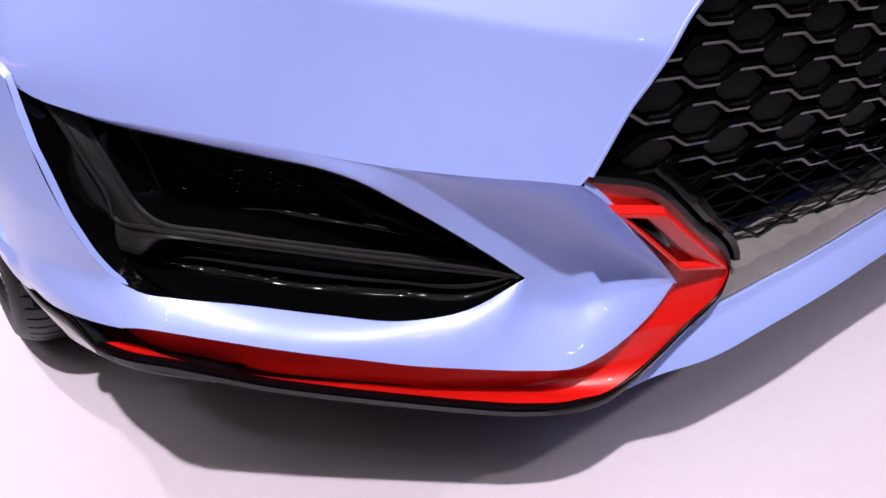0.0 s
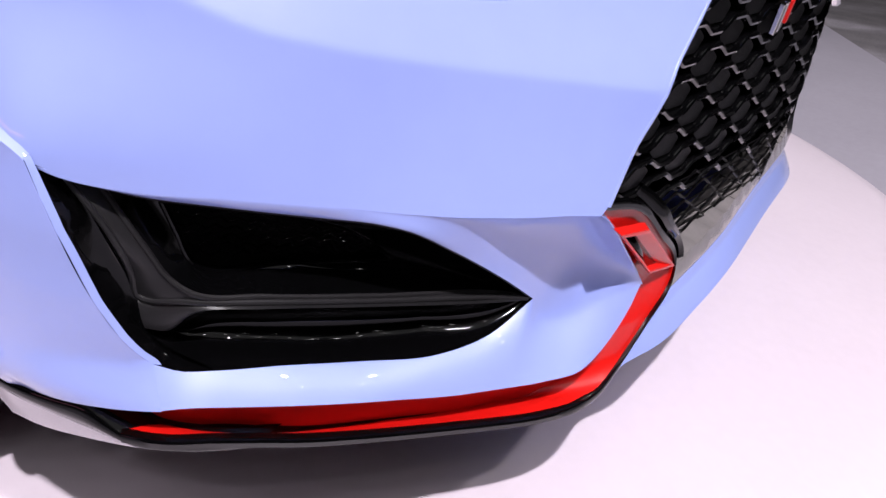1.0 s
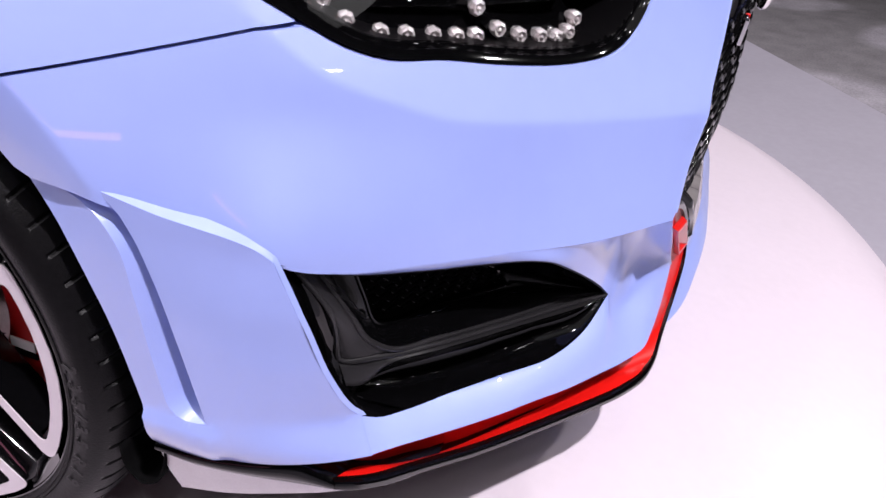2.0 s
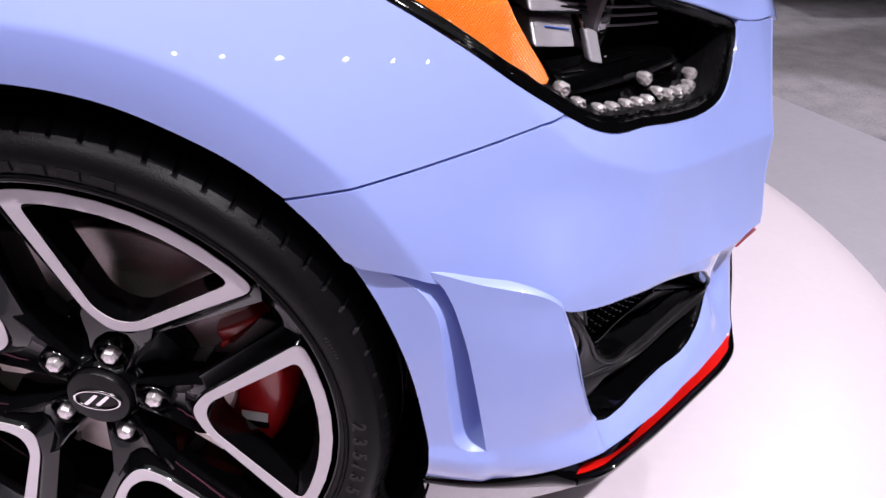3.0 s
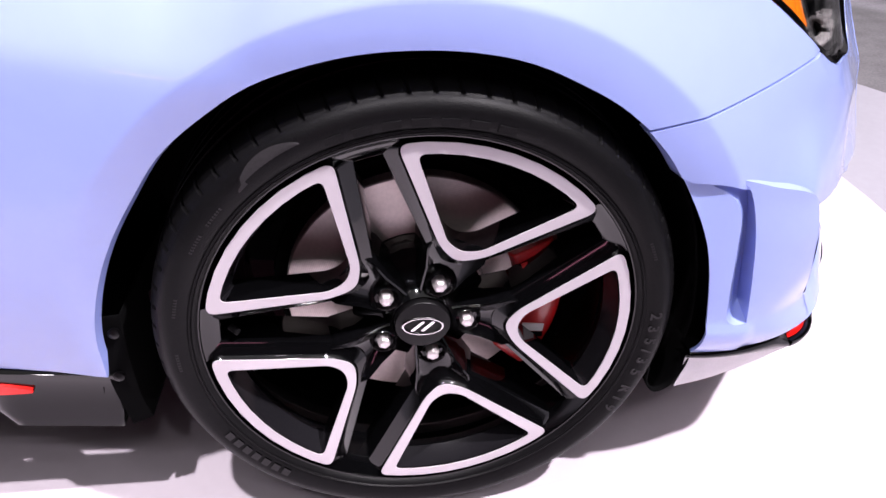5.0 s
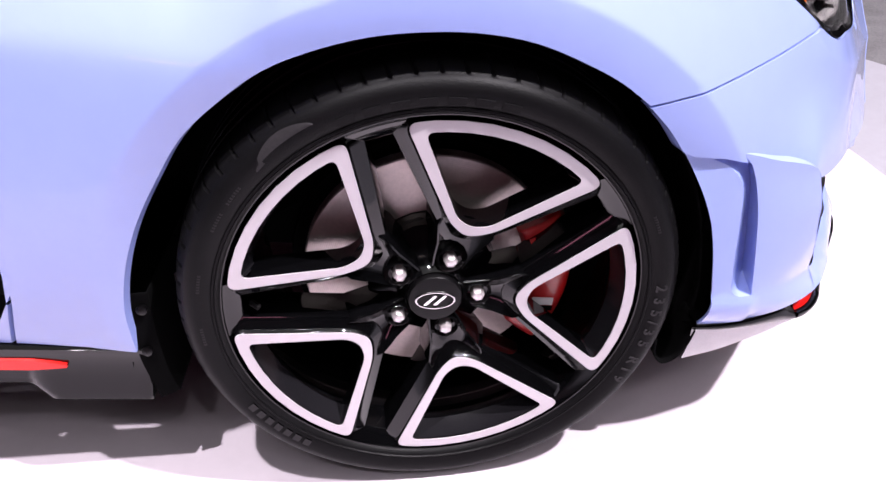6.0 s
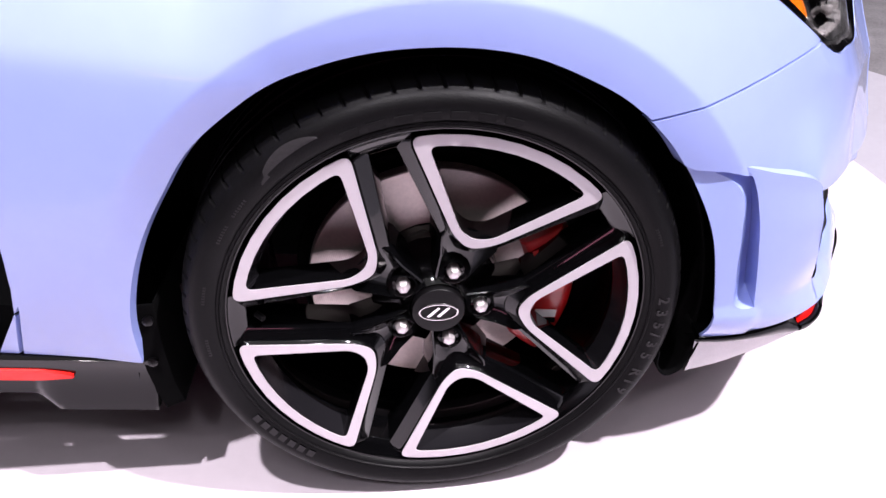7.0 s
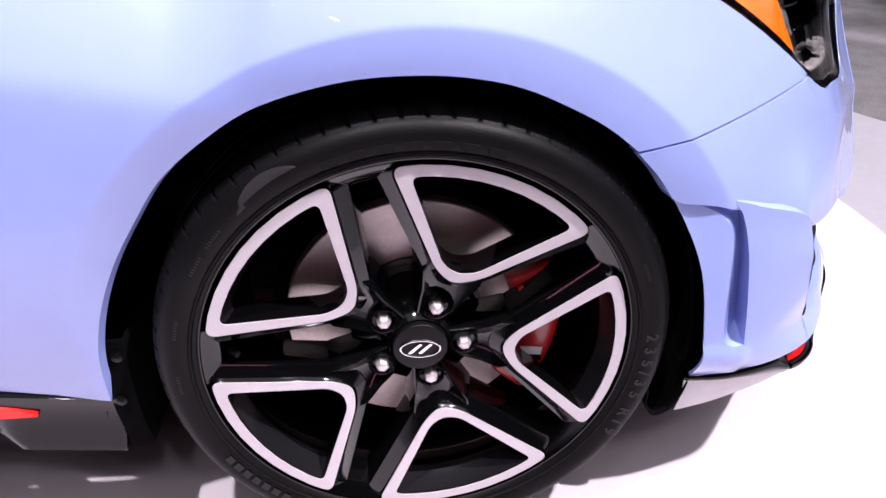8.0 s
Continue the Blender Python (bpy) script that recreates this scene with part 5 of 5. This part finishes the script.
def splitter():
    def both(p):
        q = [arr(*a) for a in p]
        return q + [arr(a[0], 2 * MID - a[1], a[2]) for a in q[::-1][1:]]
    edge = both([(0.796, 0.450, 0.250), (0.8045, 0.4800, 0.2590), (0.826, 0.525, 0.2745), (0.8420, 0.61, 0.2960), (0.8500, 0.70, 0.3090), (0.8505, 0.80, 0.3150), (0.850, MID, 0.3165)])
    rows = []
    e = smooth_line(edge, 80)
    deep = np.interp(np.minimum(e[:, 1], 2 * MID - e[:, 1]), (0.47, 0.64), (1.12, 1.0))[:, None]
    for dx, dz in ((-0.060, 0.040), (-0.028, 0.038), (-0.025, 0.034), (-0.024, 0.028), (-0.020, 0.024), (-0.003, 0.004), (0.0, -0.001), (-0.012, -0.006), (-0.15, -0.012)):
        rows.append(e + arr(dx, 0, 0) + arr(0, 0, dz) * deep)
    part("splitter", grid(np.array(rows)), PAINT, car, "light blue front splitter", outward=(0.6, MID, 0.2), angle=60)
    # gloss black strip above it, under the grille; its grey paints the floor's reflection
    wavy = np.abs(np.sin(e[:, 1] / 0.0452 * math.pi))[:, None] * arr(0, 0, 0.006)
    rows = [e + arr(dx, 0, 0) + arr(0, 0, dz) * deep + wavy * w for dx, dz, w in ((-0.060, 0.036, 0), (-0.034, 0.040, 0), (-0.026, 0.043, 0), (-0.026, 0.048, 0), (-0.034, 0.062, 1), (-0.075, 0.066, 1))]
    part("grille_base_strip", grid(np.array(rows)), STRIP, car, "glossy black strip with a scalloped edge, floor reflection put into its grey", outward=(0.6, MID, 0.2), angle=30)


grille()
splitter()


def underbody():
    pts = [(0.76, MID), (0.740, 0.56), (0.67, 0.44), (0.53, 0.27), (0.40, 0.16), (0.37, 0.42), (-0.36, 0.42), (-0.38, 0.08), (-0.85, 0.10), (-0.85, MID)]
    v = np.array([(x, y, z) for z in (0.20, 0.262) for x, y in pts])
    n = len(pts)
    geo = (v, [tuple(range(n)), tuple(range(2 * n - 1, n - 1, -1))] + [(i, (i + 1) % n, n + (i + 1) % n, n + i) for i in range(n)])
    part("underbody", join(geo, mirrored(geo)), DEEP, car, "", smooth=False)
    # wheel and tyre on the far side, and the rear bulkhead that closes the body
    part("far_tyre", (lambda g: (g[0] + arr(0, 2 * MID - 0.24, 0), g[1]))(lathe([(0.26, 0.01), (0.29, 0.0), (0.318, 0.01), (0.3235, 0.03), (0.3235, 0.2), (0.3, 0.23), (0.26, 0.22)], 64)), RUBBER, car)
    part("bulkhead", box((-0.83, MID, 0.55), (0.03, 1.6, 0.62)), DEEP, car, "", smooth=False)


underbody()


# ---------------------------------------------------------------- the rest of the car
def far_side():
    """The car is alike on both sides: the large panels again, mirrored."""
    for ob in [o for o in car.children if o.name in ("front_fender", "bumper_cover", "side_pod", "lower_bumper", "red_trim_strip", "lip", "side_lip", "sill", "side_intake", "headlamp", "door", "grille_edge")]:
        me = ob.data
        v = np.array([tuple(p.co) for p in me.vertices]) * arr(1, -1, 1) + arr(0, 2 * MID, 0)
        part(ob.name.split(".")[0], (v, [tuple(reversed(p.vertices)) for p in me.polygons]), me.materials[0], car)


def rear_body():
    xs = np.array([-0.80, -1.2, -1.8, -2.4, -2.9, -3.2, -3.34])
    tuck = np.array([0, 0, 0, 0, 0.02, 0.09, 0.22])
    first = [skin(bearing(-0.80, z), z)[1] for z in (0.213, 0.35, 0.5, 0.65, 0.78, 0.90)]
    zz = [0.213, 0.35, 0.5, 0.65, 0.78, 0.90]
    lean = math.tan(radians(7.5))
    fall = (xs + 0.80) * lean                 # level with the floor behind the door
    rows = np.array([[(x, y + t, z + d) for x, t, d in zip(xs, tuck, fall)] for y, z in zip(first, zz)])
    part("body_side", grid(rows), PAINT, car, "", outward=(-2, MID, 0.5))
    part("body_side", mirrored(grid(rows)), PAINT, car, "", outward=(-2, MID, 0.5))
    roof = np.interp(xs, [-3.34, -3.1, -2.5, -1.2, -0.8, -0.4], [0.92, 1.02, 1.34, 1.34, 1.20, 1.0]) + fall
    belt = np.array([(x, first[-1] + t, 0.90 + d) for x, t, d in zip(xs, tuck, fall)])
    cowl = arr(-0.42, first[-1] + 0.02, 0.92)
    belt = np.vstack([cowl, belt])
    top = np.vstack([arr(-0.42, 0.20, 0.96), [(x, first[-1] + t + 0.20 * min(1, (h - d - 0.9) / 0.4), h) for x, t, h, d in zip(xs, tuck, roof, fall)]])
    mid = top * arr(1, 0, 1) + arr(0, MID, 0.035)
    glass_side, lid = grid(np.array([belt, top])), grid(np.array([top, mid]))
    part("cabin_glass", join(glass_side, mirrored(glass_side)), GLOSS, car, "dark cabin glass", outward=(-1.8, MID, 0.8))
    part("roof", join(lid, mirrored(lid)), PAINT, car, "", outward=(-1.8, MID, 0.8))
    back = np.array([[(xs[-1], y, z) for y in (first[2] + 0.22, MID, 2 * MID - first[2] - 0.22)] for z in (0.213 + fall[-1], 0.55 + fall[-1], 0.92 + fall[-1])])
    part("tail", grid(back), PAINT, car, "", outward=(-1.8, MID, 0.5))
    for y in (-0.004, 2 * MID - 0.216):
        g = lathe([(0.24, 0.02), (0.26, 0.0), (0.30, -0.002), (0.32, 0.012), (0.3235, 0.04), (0.3235, 0.2), (0.3, 0.22), (0.24, 0.2)], 64)
        part("rear_tyre", (g[0] + arr(-2.627, y, -0.346), g[1]), RUBBER, car)
        g = lathe([(0.262, 0.02), (0.25, 0.006), (0.235, 0.02), (0.08, 0.03), (0.0005, 0.028)], 48)
        part("rear_wheel", (g[0] + arr(-2.627, y, -0.346), g[1]), WHEEL, car)
    v, f = box((-2.05, MID, 0.27), (2.4, 1.45, 0.06))
    part("rear_underbody", (v + np.outer((v[:, 0] + 0.80) * lean, arr(0, 0, 1)), f), DEEP, car, "", smooth=False)


far_side()
rear_body()


# ---------------------------------------------------------------- a parked car across the aisle
def parked_car():
    base = new("parked_car", None)
    base.matrix_world = pose(5.93, 4.85, -0.13, 0, 0, 13)
    tagged(base, "dark grey car parked on the carpet across the aisle", "car")

    def arch(cx, a0, a1):
        return [(cx + 0.37 * math.cos(radians(a)), 0.33 + 0.37 * math.sin(radians(a))) for a in np.linspace(a0, a1, 12)]
    low = [(-3.45, 0.32), (-3.42, 0.24), (-3.02, 0.22)] + arch(-2.65, 197, -17) + [(-2.25, 0.20), (-0.42, 0.20)] + arch(0, 197, -17) + [(0.72, 0.22), (0.86, 0.30)]
    top = [(0.88, 0.55), (0.80, 0.72), (0.45, 0.82), (-0.15, 0.92), (-3.2, 1.0), (-3.46, 0.80)]
    side = low + top
    n = len(side)
    v = [(x, -0.06 * (z < 0.8) + 0.02 * (z < 0.3), z) for x, z in side] + [(x, 1.72, z) for x, z in side]
    geo = (np.array(v), [tuple(range(n)), tuple(range(2 * n - 1, n - 1, -1))] + [(i, (i + 1) % n, n + (i + 1) % n, n + i) for i in range(n)])
    part("body", geo, FAR_PAINT, base, "", smooth=False, bevel=0.03)
    roof = [(-0.15, 0.92), (-0.95, 1.40), (-2.6, 1.44), (-3.25, 1.0)]
    v = [(x, 0.06 + 0.16 * (z > 1.2), z) for x, z in roof] + [(x, 1.62 - 0.16 * (z > 1.2), z) for x, z in roof]
    geo = (np.array(v), [(0, 1, 2, 3), (7, 6, 5, 4), (0, 4, 5, 1), (1, 5, 6, 2), (2, 6, 7, 3), (3, 7, 4, 0)])
    part("cabin", geo, GLOSS, base, "dark glass and roof", smooth=False, bevel=0.03)
    part("sill_strip", box((-1.33, -0.03, 0.24), (1.85, 0.03, 0.07)), SILVER, base, "", smooth=False, bevel=0.01)
    for x in (0.0, -2.65):
        def placed(geo):
            return (geo[0] + arr(x, -0.03, 0), geo[1])
        ty = part("wheel", placed(lathe([(0.23, 0.02), (0.25, 0.0), (0.31, 0.0), (0.33, 0.03), (0.33, 0.2), (0.3, 0.22), (0.22, 0.2)], 48, axis=(0, 0.33))), RUBBER, base)
        part("rim", placed(lathe([(0.225, 0.03), (0.235, 0.012), (0.245, 0.012), (0.25, 0.03)], 48, axis=(0, 0.33))), SILVER, ty)
        for k in range(5):
            a = radians(72 * k + 20)
            d, q = arr(math.cos(a), 0, math.sin(a)), arr(-math.sin(a), 0, math.cos(a))
            c = arr(0, 0.03, 0.33)
            geo = np.array([[c + d * r + q * w + arr(0, dy, 0) for w, dy in ((-h, 0.03), (-h, 0), (h, 0), (h, 0.03))] for r, h in ((0.02, 0.035), (0.12, 0.022), (0.23, 0.03))])
            part("spoke", placed(grid(geo)), SILVER, ty, "", outward=(x, 1, 0.33))


parked_car()


# ---------------------------------------------------------------- lamps overhead
def lamp_head():
    """A can on a stem under the ceiling with a bright round face, pointing down."""
    w = np.linspace(0, 2 * math.pi, 16, endpoint=False)
    rows = np.array([[(r * math.cos(a), r * math.sin(a), z) for a in w] for r, z in ((0.001, 0.26), (0.09, 0.24), (0.10, 0.05), (0.12, 0.0), (0.105, 0.0), (0.06, 0.025))])
    head = part("can_light", grid(rows, True), SATIN, None, "black can light hung from the hall ceiling")
    rows = np.array([[(r * math.cos(a), r * math.sin(a), 0.02) for a in w] for r in (0.06, 0.001)])
    part("lamp_face", grid(rows, True), LAMP_FACE, head, "bright white face")
    part("stem", tube(np.array([(0, 0, 0.25), (0, 0, 1.0), (0, 0, 1.91)]), 0.015, 8), SATIN, head)
    return tagged(head, "", "lamp", "can lights under the ceiling")


def overhead():
    first = lamp_head()
    first.matrix_world = pose(-2.8, -4.6, 6.0)
    for x, y in [(-2.8 + 0.9 * k, -4.6) for k in range(1, 10)] + [(-2.8 + 1.1 * k, -7.4) for k in range(9)] + [(5.6, -4.0 + 1.0 * k) for k in range(8)] + [(8.2, -4.5 + 1.2 * k) for k in range(8)]:
        copy_thing(first, pose(x, y, 6.0))
    # glowing band on the hall wall behind the camera
    band = part("light_band", box((-6.0, -29.7, 4.0), (20.0, 0.3, 0.8)), SCREEN_PINK, None, "long pink glowing band on the hall wall", smooth=False)
    tagged(band, "", "light band")


overhead()
